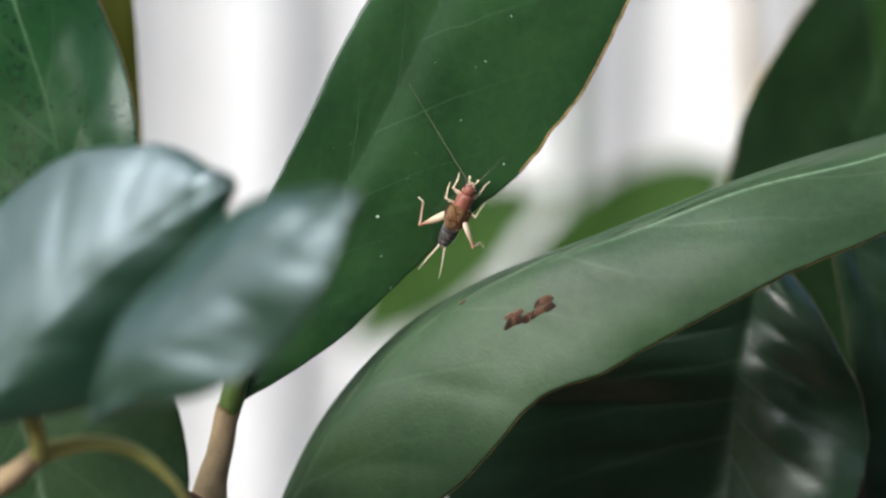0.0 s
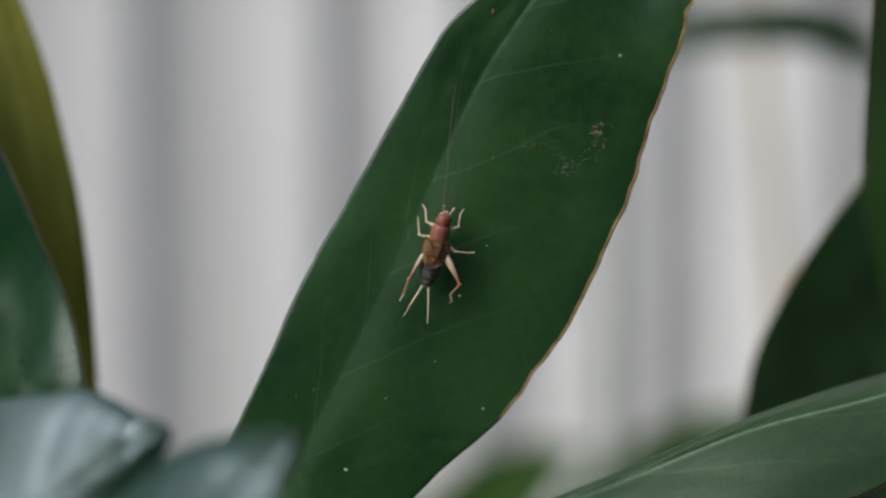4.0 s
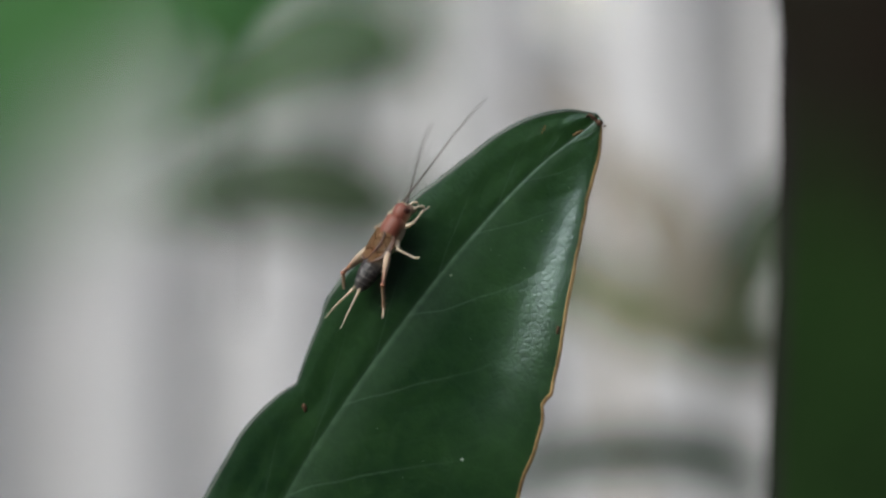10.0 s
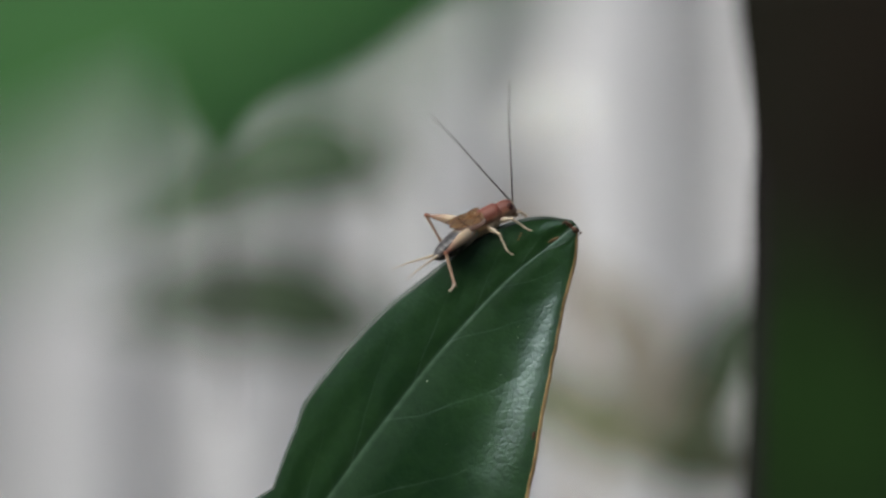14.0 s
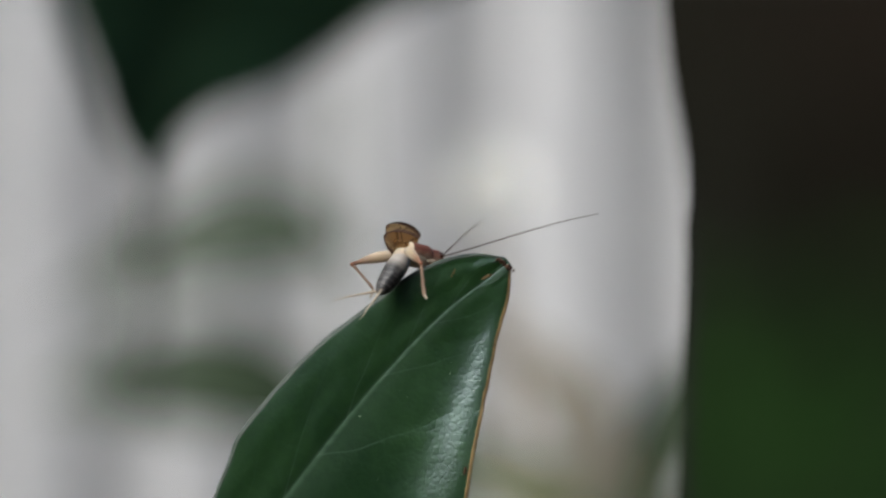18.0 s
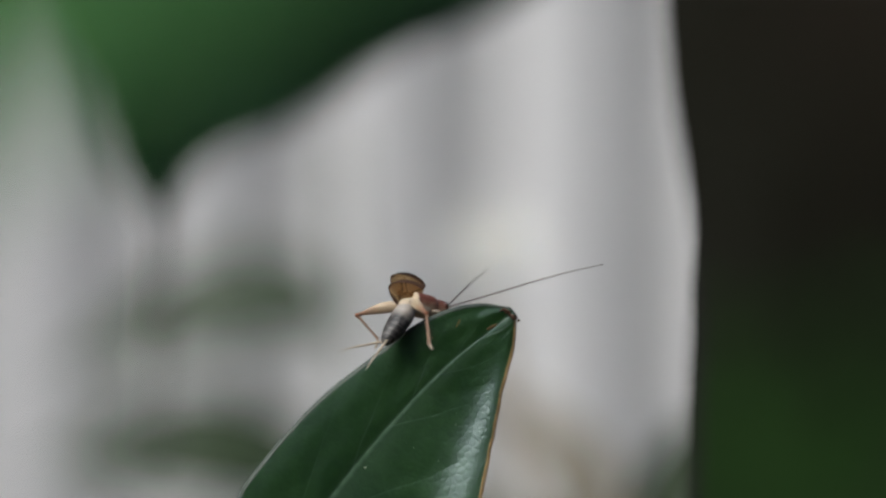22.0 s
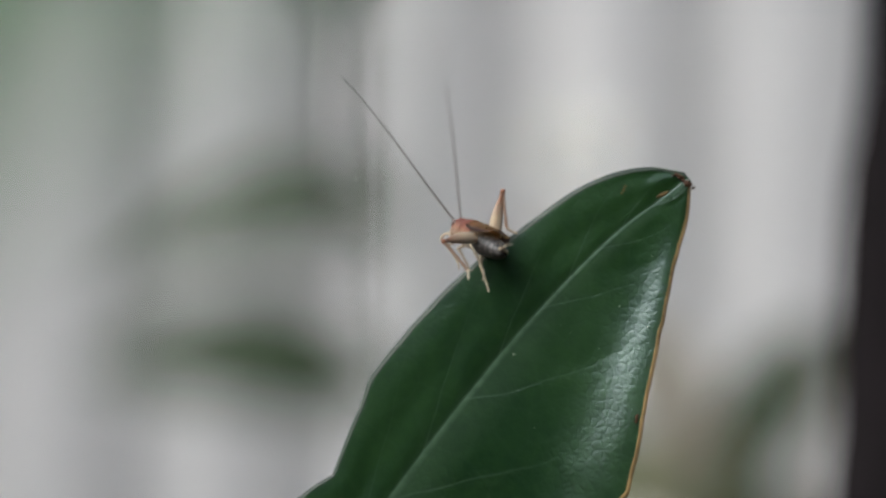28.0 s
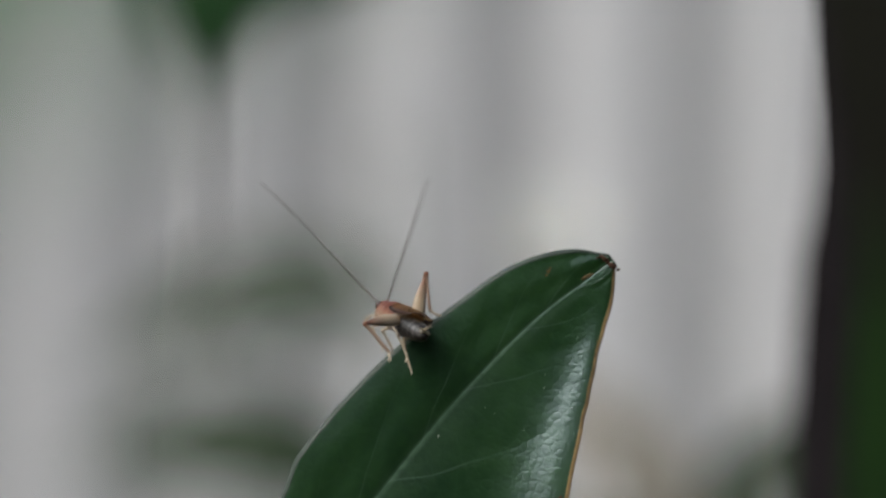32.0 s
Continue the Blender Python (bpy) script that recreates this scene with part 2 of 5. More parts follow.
M_LEAF_OLIVE = leaf_material("leaf_olive", (0.11, 0.12, 0.010), (0.19, 0.19, 0.018), (0.2, 0.2, 0.05), rough=0.5, under=0.15)
M_LEAF_PALE = leaf_material("leaf_pale_olive", (0.12, 0.13, 0.07), (0.17, 0.18, 0.10), (0.2, 0.2, 0.12), rough=0.6, spec=0.2)
M_LEAF_FAR = leaf_material("leaf_far_green", (0.020, 0.036, 0.012), (0.033, 0.056, 0.017), (0.09, 0.13, 0.06), rough=0.5, under=0.1)
# dark copy of the leaf green, with shade put into the colour
M_LEAF_SHADE = leaf_material("leaf_shade_toned", (0.006, 0.018, 0.005), (0.012, 0.034, 0.008), (0.05, 0.08, 0.04), rough=0.5, spec=0.25)
M_LEAF_DARK_BASE = leaf_material("leaf_dark_base", (0.011, 0.027, 0.006), (0.018, 0.047, 0.009), (0.03, 0.04, 0.02), rough=0.65, spec=0.12, stalk_col=(0.0085, 0.0085, 0.0045))
M_LEAF_DROOP = leaf_material("leaf_soft_green", (0.030, 0.075, 0.036), (0.045, 0.105, 0.052), (0.08, 0.13, 0.06), rough=0.7, spec=0.2, under=0.22)
M_UNDER = plain("leaf_underside_rust", (0.027, 0.018, 0.013), 0.85, 0.1, 0.25, 700, 0.4)
M_UNDER_GREEN = plain("leaf_underside_pale", (0.06, 0.11, 0.05), 0.6, 0.3, 0.2, 300, 0.3)
M_MARGIN = plain("leaf_margin_tan", (0.36, 0.25, 0.11), 0.6, 0.35, 0.75, 900, 0.4)
M_MARGIN_DARK = plain("leaf_margin_brown", (0.11, 0.042, 0.025), 0.7, 0.25, 0.5, 900, 0.4)
# greyish sheen of the rolled left margin put into colour; underside too
M_RIM_SHEEN = plain("leaf_rim_sheen_grey", (0.042, 0.062, 0.045), 0.5, 0.4, 0.3, 700, 0.4)
M_SCAR = plain("leaf_scar_brown", (0.085, 0.045, 0.027), 0.8, 0.2, 0.4, 900, 0.6)
M_HOLE = plain("leaf_scar_dark", (0.034, 0.020, 0.014), 0.9, 0.1, 0.4, 900, 0.6)
M_DUST = plain("pale_dust", (0.42, 0.46, 0.42), 0.9, 0.2, 0.1)
M_SCRATCH = plain("gnawed_film", (0.12, 0.165, 0.11), 0.8, 0.2, 0.4, 1500)
M_CRUMB = plain("gnawed_crumb", (0.22, 0.12, 0.085), 0.8, 0.2, 0.4, 1500)
M_YELLOWED = plain("yellowed_vein", (0.11, 0.115, 0.022), 0.7, 0.2, 0.4, 1500)
M_BARK = plain("twig_bark", (0.30, 0.22, 0.125), 0.75, 0.3, 0.35, 500, 0.8, 1200)
M_BARK_DARK = plain("stem_bark_dark", (0.012, 0.010, 0.011), 0.95, 0.1, 0.3, 250, 0.8, 700)
M_PETIOLE = plain("petiole_green", (0.075, 0.115, 0.025), 0.45, 0.5, 0.2, 400, 0.2)
M_TWIG_OLIVE = plain("twig_olive", (0.34, 0.32, 0.10), 0.6, 0.3, 0.25, 400, 0.3)
M_WITHERED = plain("withered_leaf", (0.34, 0.32, 0.26), 0.85, 0.2, 0.15, 200, 0.3)
M_WALL = plain("added_wall", (0.16, 0.15, 0.13), 0.9, 0.2, 0.15, 6, 0.5, 40)
M_SPOT = plain("spot_tan", (0.15, 0.11, 0.05), 0.8, 0.2, 0.4, 1500)
M_DRY = plain("dry_stalk_beige", (0.42, 0.36, 0.26), 0.8, 0.2, 0.25, 300, 0.5)
M_DRY_DARK = plain("dry_twig_brown", (0.24, 0.2, 0.15), 0.8, 0.2, 0.3, 300, 0.5)
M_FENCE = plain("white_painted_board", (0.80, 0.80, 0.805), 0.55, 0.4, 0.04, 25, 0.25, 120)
# same white paint as the boards, recess shade put into a greyer tone
M_FENCE_SHADED = plain("white_paint_shaded", (0.68, 0.68, 0.675), 0.6, 0.4, 0.04, 25, 0.25, 120)
M_PETAL = plain("petal_white", (0.72, 0.72, 0.69), 0.6, 0.3, 0.06, 250, 0.1, trans=0.2)
M_SOIL = plain("soil", (0.09, 0.065, 0.045), 0.95, 0.2, 0.4, 30, 0.8, 60)


# ---- geometry helpers ----
def W3(x, y, z):
    return Vector((x * 0.001, y * 0.001, BASE_Z + z * 0.001))


def mesh_object(name, verts, faces, mats, parent=None, smooth=True, uvs=None, slots=None, label=""):
    me = bpy.data.meshes.new(name)
    me.from_pydata(verts, [], faces)
    for m in mats:
        me.materials.append(m)
    if uvs is not None:
        lay = me.uv_layers.new(name="leaf")
        for lp in me.loops:
            lay.data[lp.index].uv = uvs[lp.vertex_index]
    for i, p in enumerate(me.polygons):
        p.use_smooth = smooth
        if slots is not None:
            p.material_index = slots[i]
    me.update()
    ob = new(name, me)
    if parent is not None:
        ob.parent = parent
    if label:
        ob["label"] = label
    return ob


def part(name, bm, mat, parent, label="", smooth=True):
    me = bpy.data.meshes.new(name)
    bm.to_mesh(me)
    bm.free()
    me.materials.append(mat)
    for p in me.polygons:
        p.use_smooth = smooth
    ob = new(name, me)
    ob.parent = parent
    if label:
        ob["label"] = label
    return ob


def spline(pts, s):
    """Catmull-Rom through rows of numbers, s from 0 to 1."""
    n = len(pts) - 1
    f = min(max(s, 0.0), 1.0) * n
    i = min(int(f), n - 1)
    t = f - i
    p1, p2 = pts[i], pts[i + 1]
    p0 = pts[i - 1] if i > 0 else [2 * a - b for a, b in zip(p1, p2)]
    p3 = pts[i + 2] if i + 2 <= n else [2 * b - a for a, b in zip(p1, p2)]
    return [0.5 * (2 * b + (c - a) * t + (2 * a - 5 * b + 4 * c - d) * t * t + (3 * b - a - 3 * c + d) * t ** 3)
            for a, b, c, d in zip(p0, p1, p2, p3)]


def tube_mesh(pts, sides=10, steps=6, seed=0.0, rough=0.0):
    """A round tapering rod; rows of x, y, z, radius in millimetres of the plan. Gives vertices in metres and faces."""
    n = (len(pts) - 1) * steps
    rows = [spline(pts, i / n) for i in range(n + 1)]
    verts, faces = [], []
    for i, (x, y, z, r) in enumerate(rows):
        c = Vector((x, y, z))
        a, b = rows[max(i - 1, 0)], rows[min(i + 1, n)]
        t = (Vector(b[:3]) - Vector(a[:3])).normalized()
        u = t.cross(Vector((0.31, 0.87, 0.38))).normalized()
        w = t.cross(u)
        for k in range(sides):
            an = 2 * math.pi * k / sides
            rr = r * (1 + rough * noise.noise(c * 0.35 + Vector((seed, an * 1.3, 0))))
            verts.append((c + (u * math.cos(an) + w * math.sin(an)) * rr) * 0.001)
    for i in range(n):
        for k in range(sides):
            k2 = (k + 1) % sides
            faces.append((i * sides + k, i * sides + k2, (i + 1) * sides + k2, (i + 1) * sides + k))
    faces.append(tuple(range(sides)))
    faces.append(tuple(n * sides + k for k in reversed(range(sides))))
    return verts, faces


def twig(name, pts, mat, parent, sides=10, rough=0.12, seed=0.0, label=""):
    v, f = tube_mesh(pts, sides, 6, seed, rough)
    v = [p + Vector((0, 0, BASE_Z)) for p in v]
    return mesh_object(name, v, f, [mat], parent, True, label=label)


def leaf(name, stations, facing, mats, parent, fold=(0, 0), curl=(0, 0), wave=0.0, waves=4.0, thick=0.35, n=70, m=22, seed=0.0, notches=(), label="", pillow=0.0, nveins=10, rim=(2, 2), curl_from=None):
    """A leaf: stations of (x, y, z, width on the +side, width on the -side) from base to tip, in millimetres of the plan.
    facing: the way its upper side looks. fold: lift of each half in degrees. curl: extra bend of each margin in millimetres.
    notches: (place along, side, half length, depth) bites out of a margin."""
    facing = Vector(facing).normalized()
    rows = [spline(stations, i / n) for i in range(n + 1)]
    verts, uvs = [], []
    for lay in (0, 1):
        for i, r in enumerate(rows):
            s = i / n
            c = Vector(r[:3])
            a, b = rows[max(i - 1, 0)], rows[min(i + 1, n)]
            t = (Vector(b[:3]) - Vector(a[:3])).normalized()
            side = t.cross(facing).normalized()
            nrm = side.cross(t).normalized()
            for j in range(m + 1):
                v = 2 * j / m - 1
                k = 0 if v >= 0 else 1
                w = max(r[3 + k], 0.02)
                w *= 1 + 0.012 * noise.noise(Vector((s * 60, k * 9.0, seed))) + 0.018 * noise.noise(Vector((s * 14, k * 7.0, seed)))
                inner = 1 - min(0.3, (0.33 if k and curl_from else 0.32) / w)
                if abs(v) < 0.999:
                    v = math.copysign((abs(v) * m / (m - 2)) ** 0.95 * inner, v)
                if s < 0.995:
                    for (ns, nside, nl, nd) in notches:
                        if (nside > 0) == (v >= 0):
                            d = abs(s - ns) / nl
                            if d < 1:
                                w -= nd * (1 - d) ** (0.8 if s > ns else 1.6)
                av = abs(v)
                cu, ex = curl[k], 7.0 if curl_from else 2.5
                if curl_from and not k:
                    q0, q1, q2, q3 = curl_from
                    bend = max(0.0, min(1.0, (s - q0) / (q1 - q0), (q3 - s) / (q3 - q2)))
                    cu *= bend * bend * (3 - 2 * bend) * min(1, w / 16)
                rise = 0.5 + 0.5 * math.tanh((av - 0.75) / 0.22) if curl_from and not k else av ** ex
                lift = w * av * math.tan(radians(fold[k])) + cu * rise * min(1, w / 6)
                lift += wave * av ** 1.5 * math.sin(s * waves * 6.283 + seed + k * 1.9) * min(1, w / 6)
                lift += wave * 0.5 * noise.noise(Vector((s * 7 + seed, v * 2.5, seed)))
                if pillow:
                    ph = s * nveins - av * 1.1 + k * 0.43
                    lift += pillow * (1 - abs(2 * (ph - math.floor(ph)) - 1) ** 6) * min(1, 3 * av) * (1 - av ** 3)
                    lift -= pillow * 0.9 * math.exp(-(v * w / 0.5) ** 2)
                p = c + side * (v * w) + nrm * lift
                if lay:
                    p = p - nrm * thick * (1.0 + 1.2 * math.exp(-(v * w / 0.9) ** 2))
                verts.append(W3(*p))
                uvs.append((s, v))
    q = m + 1
    off = (n + 1) * q
    faces, slots = [], []
    for i in range(n):
        for j in range(m):
            a = i * q + j
            faces.append((a, a + 1, a + q + 1, a + q))
            slots.append(2 if j == m - 1 and rim[0] < i / n < rim[1] else 1 if j == 0 and curl_from else 0)
            faces.append((off + a, off + a + q, off + a + q + 1, off + a + 1))
            slots.append(1)
        for j, fl in ((0, True), (m, False)):
            a = i * q + j
            fc = (a, a + q, off + a + q, off + a)
            faces.append(fc if fl else fc[::-1])
            slots.append(len(mats) - 1)
    for i, fl in ((0, False), (n, True)):
        for j in range(m):
            a = i * q + j
            fc = (a, a + 1, off + a + 1, off + a)
            faces.append(fc[::-1] if fl else fc)
            slots.append(2)
    ob = mesh_object(name, verts, faces, mats, parent, True, uvs, slots, label)
    for p in ob.data.polygons:
        if min(p.vertices) < off <= max(p.vertices):
            p.use_smooth = False
    return ob


# ---- the place: ground and fence ----
def ground():
    n = 24
    verts, faces = [], []
    for i in range(n + 1):
        for j in range(n + 1):
            x, y = (i / n * 2 - 1), (j / n * 2 - 1)
            x, y = math.copysign(abs(x) ** 3, x) * 400, math.copysign(abs(y) ** 3, y) * 400
            verts.append((x, y, 0.02 * noise.noise(Vector((x * 2, y * 2, 0)))))
    for i in range(n):
        for j in range(n):
            a = i * (n + 1) + j
            faces.append((a, a + n + 1, a + n + 2, a + 1))
    ob = mesh_object("ground", verts, faces, [M_SOIL])
    tagged(ob, "bare brown garden soil under the shrub", "ground", kind="structure")


ground()

FENCE_Y = 800
# left edge and width of the proud boards, in millimetres along the fence
BATTENS = [(-553, 24), (-494, 23), (-436, 25), (-378, 23), (-320, 24), (-254, 24), (-193, 24), (-132, 25), (-86, 26), (-31, 28), (23, 31), (80, 25), (138, 25), (197, 26), (256, 24), (316, 25), (376, 25), (436, 24), (496, 25)]


def board_mesh(name, w, d, h, mat, edge=2.0):
    """A long upright board with eased front edges, its foot at the origin."""
    hw = w / 2
    prof = [(-hw, d), (-hw, edge), (-hw + edge, 0), (hw - edge, 0), (hw, edge), (hw, d)]
    verts, faces = [], []
    k = len(prof)
    for z in (0.0, h):
        verts += [(x * 0.001, y * 0.001, z * 0.001) for x, y in prof]
    for i in range(k - 1):
        faces.append((i, i + 1, k + i + 1, k + i))
    faces.append((k - 1, 0, k, 2 * k - 1))
    faces.append(tuple(range(k))[::-1])
    faces.append(tuple(range(k, 2 * k)))
    me = bpy.data.meshes.new(name)
    me.from_pydata(verts, [], faces)
    me.materials.append(mat)
    return me


def fence():
    root = new("fence")
    root.location = (0, FENCE_Y * 0.001, 0)
    tagged(root, "white painted wooden fence of uneven upright boards", "fence", kind="structure")
    depth = 10
    for i, (x, w) in enumerate(BATTENS):
        b = new("board", board_mesh("board", w, depth, 1950, M_FENCE))
        b.parent = root
        b.location = ((x + w / 2) * 0.001, 0, 0.03)
        if i + 1 < len(BATTENS):
            nx = BATTENS[i + 1][0]
            c = new("board", board_mesh("board", nx - x - w + 12, 16, 1950, M_FENCE_SHADED))
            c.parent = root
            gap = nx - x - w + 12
            # turned from the sun so that the whole recess darkens
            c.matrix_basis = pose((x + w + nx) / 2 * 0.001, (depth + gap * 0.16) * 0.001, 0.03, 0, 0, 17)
    for z in (0.4, 1.75):
        r = new("rail", board_mesh("rail", 90, 28, 1074, M_FENCE_SHADED))
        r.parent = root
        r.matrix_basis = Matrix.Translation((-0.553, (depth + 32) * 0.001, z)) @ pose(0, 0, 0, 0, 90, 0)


fence()


# added wall, never in view: hides low sky from the leaves' reflections
def back_wall_helper():
    bm = bmesh.new()
    bmesh.ops.create_cube(bm, size=1)
    for v in bm.verts:
        v.co = Vector((v.co.x * 9 + 2.3, v.co.y * 0.25, (v.co.z + 0.5) * 2.8))
    ob = part('added_wall_south', bm, M_WALL, None, smooth=False)
    ob.location = (0, -2.6, 0)
    tagged(ob, 'plain dull wall added unseen behind the viewer to darken reflections', 'wall', kind='structure')


back_wall_helper()


# out-of-view wall, added to keep light off the fence's left part
def side_wall_helper():
    bm = bmesh.new()
    bmesh.ops.create_cube(bm, size=1)
    for v in bm.verts:
        v.co = Vector((v.co.x * 0.12, v.co.y * 0.36, (v.co.z + 0.5) * 2.1))
    ob = part('added_wall_west', bm, M_WALL, None, smooth=False)
    ob.location = (-0.63, 0.64, 0)
    tagged(ob, 'plain dull wall added out of view to shade the left of the fence', 'wall', kind='structure')


side_wall_helper()

# ---- the near shrub ----
shrub = new("shrub")
tagged(shrub, "evergreen shrub with long leathery dark green leaves", "shrub")
L3 = [M_LEAF, M_RIM_SHEEN, M_MARGIN, M_MARGIN_DARK]
trunk = twig("trunk", [(16, 92, -1200, 11), (8, 95, -800, 9), (6, 95, -400, 8), (22, 92, -120, 7), (27.2, 92, -28, 6.5), (30.4, 92, 25, 6.2), (35, 92, 90, 5.6), (46, 100, 220, 4)],
             M_BARK_DARK, shrub, 16, 0.2, 3.0, "charcoal dark stem")
branch = twig("branch", [(8, 95, -420, 5), (-20, 60, -300, 4), (-47.33, 18.92, -182.19, 3.03), (-59.58, 0, -123.71, 2.55), (-57.41, -3.31, -104.75, 2.08), (-55.84, -2.84, -96.21, 1.61), (-54.61, -2.84, -90.04, 1.32)], M_BARK, shrub, 14, 0.25, 1.0)
twig("petiole", [(-54.78, -2.84, -91.47, 1.23), (-54.25, -2.84, -89.09, 1.42), (-53.44, -2.84, -86.24, 1.23), (-51.7, -0.95, -82.43, 0.66)], M_PETIOLE, branch, 10, 0.1, 2.0, "yellow-green leaf stalk")
twig("bud", [(-56.78, -3.78, -102.85, 0.76), (-58.03, -5.11, -101.36, 1.42), (-58.81, -5.49, -100.04, 1.04), (-59.2, -5.68, -99.1, 0.19)], M_SCAR, branch, 9, 0.3, 4.0, "reddish brown leaf bud")

# main leaf, upright, its upper side to the camera
main_leaf = leaf("leaf", [
    (-54.06, -2.5, -89.18, 1, 1), (-52.69, -2, -85.95, 3.4, 3), (-48.92, -1, -78.6, 7.7, 6), (-44.97, 0, -70.78, 10.6, 7), (-40.93, 0, -62.87, 13.1, 7.2), (-36.71, 0.3, -54.47, 16.8, 7.7),
    (-32.82, 0.4, -46.07, 18.3, 7.1), (-28.93, 0.5, -37.54, 18.6, 6.4), (-24.96, 0.5, -29.22, 17.8, 5.7), (-21, 0.4, -23, 16.2, 6), (-16.4, 0.2, -16.7, 14.3, 6.1), (-11.9, 0.1, -11, 11.2, 5.8),
    (-7.9, 0, -6.5, 7.8, 4.7), (-4.7, 0, -3.4, 5.3, 4), (-1.7, 0, -1.1, 2.5, 2.5), (-0.1, 0, 0.2, 0.3, 0.5)],
    (0, -1, 0), L3, shrub, fold=(0, 0), curl=(3.6, -0.16), wave=0.25, waves=3.0, thick=0.4, n=190, m=52, seed=1.3, rim=(0.32, 0.99), curl_from=(0.56, 0.80, 0.88, 1.0),
    notches=[(0.600, -1, 0.055, 1.9), (0.690, 1, 0.010, 0.4), (0.36, 1, 0.04, 0.3)], label="long deep green leathery leaf with a chewed margin and tan edge", pillow=0.06)

# grey-green leaf that crosses in front of the twig
G3 = [M_LEAF_GREY, M_UNDER_GREEN, M_MARGIN]
grey_leaf = leaf("leaf", [(-50.5, 2, -110, 0.5, 0.5), (-47.6, 1, -101.5, 12, 2.6), (-42.2, 0, -91.5, 15.2, 3), (-34.8, -0.5, -82.8, 16.5, 3.2), (-26.3, -1, -76.2, 14.6, 2.4),
     (-17.7, -2, -71.8, 14.6, 1.8), (-10.8, -2, -69.0, 12.8, 1.8), (1.9, -1, -63.9, 11.3, 2.2), (16.6, 3, -60.6, 8.6, 4.9), (28.3, 8, -56.8, 4.4, 3.7), (36.9, 12, -53.2, 0.4, 0.4)],
     (-0.14, -0.84, 0.52), G3, shrub, fold=(8, -50), curl=(-1.5, -0.4), wave=0.8, waves=2.5, thick=0.45, n=110, m=34, seed=2.2, label="broad grey-green leaf with a brown chewed hole", pillow=0.35, nveins=8)
# dark glossy leaves below it
D3 = [M_LEAF_DUSTY, M_UNDER_GREEN, M_MARGIN]
K3 = [M_LEAF_GLOSS, M_UNDER_GREEN, M_MARGIN]
leaf("leaf", [(4.9, 17, -74.4, 0.5, 0.5), (4.1, 16, -80.5, 9, 8), (3.3, 15, -86.1, 18.5, 12.5), (2.7, 14, -91.6, 27, 15), (2.1, 14, -98.1, 33, 16), (1.5, 14, -107.9, 31, 13), (0.9, 15, -121.5, 14, 6), (0.5, 16, -130.6, 0.5, 0.5)],
     (-0.16, -0.82, 0.55), D3, shrub, fold=(14, 16), curl=(-3, -3), wave=2.0, waves=2.2, thick=0.45, n=80, m=36, seed=3.1, label="very dark glossy hanging leaf", pillow=0.5, nveins=9)
leaf("leaf", [(12.45, 28.38, -69.61, 0.76, 0.76), (18.3, 26.49, -80.88, 3.41, 7.57), (23.25, 24.6, -95, 5.68, 13.25), (27.28, 24.6, -111.02, 6.62, 12.3), (31.32, 26.49, -127.99, 0.47, 0.47)],
     (-0.1, -0.88, 0.42), D3, shrub, fold=(10, -8), wave=0.8, thick=0.45, n=50, m=20, seed=4.4, label="very dark glossy hanging leaf", pillow=0.3)
# two curled glossy leaves close to the lens
leaf("leaf", [(-78.6, -44, -82.3, 0.4, 0.4), (-73.2, -45, -74.4, 7, 12.5), (-67.3, -46, -67.8, 8.6, 14), (-62, -47, -62.9, 8, 12.6), (-56.8, -48, -58.8, 5.6, 8.6), (-53.2, -49, -56.3, 2.8, 4.6), (-51.1, -49, -55.2, 1.1, 1.5), (-50.2, -49, -54.9, 0.3, 0.3)],
     (-0.3, -0.81, 0.49), [M_LEAF_SHEEN, M_UNDER_GREEN, M_LEAF_SHEEN], shrub, fold=(-24, 0), curl=(-1.5, -1.0), wave=0.6, waves=1.6, thick=0.5, n=60, m=30, seed=0.4, label="curled glossy leaf mirroring the sky", pillow=0.25, nveins=6)
leaf("leaf", [(-62.9, -60, -76.4, 0.4, 0.4), (-58.8, -62, -69.5, 6, 4.6), (-53.7, -64, -64.1, 8.8, 6), (-48.7, -66, -59.5, 9.2, 6.4), (-44.2, -68, -56, 7.4, 5), (-40.8, -69, -53.6, 4.7, 3.2), (-38.4, -70, -52, 1.8, 1.3), (-37.1, -70, -51.3, 0.3, 0.3)],
     (-0.28, -0.82, 0.49), [M_LEAF_SHEEN, M_UNDER_GREEN, M_LEAF_SHEEN], shrub, fold=(0, -14), curl=(-0.8, -1.0), wave=0.6, waves=2.0, thick=0.5, n=60, m=30, seed=5.4, label="curled glossy leaf mirroring the sky", pillow=0.25, nveins=6)
# dark leaf and twigs under them
leaf("leaf", [(-89.87, -14.19, -61.73, 0.57, 0.57), (-83.04, -17.03, -74.87, 8.52, 8.52), (-75.26, -18.92, -88.94, 13.25, 16.08), (-71.23, -19.87, -104.97, 11.35, 13.25), (-67.15, -18.92, -123.83, 0.57, 0.57)],
     (0.05, -0.95, 0.3), [M_LEAF_GREY, M_UNDER_GREEN, M_MARGIN], shrub, fold=(6, 6), wave=0.9, thick=0.45, n=50, m=20, seed=6.1, label="dark green leaf hanging behind the glossy ones")
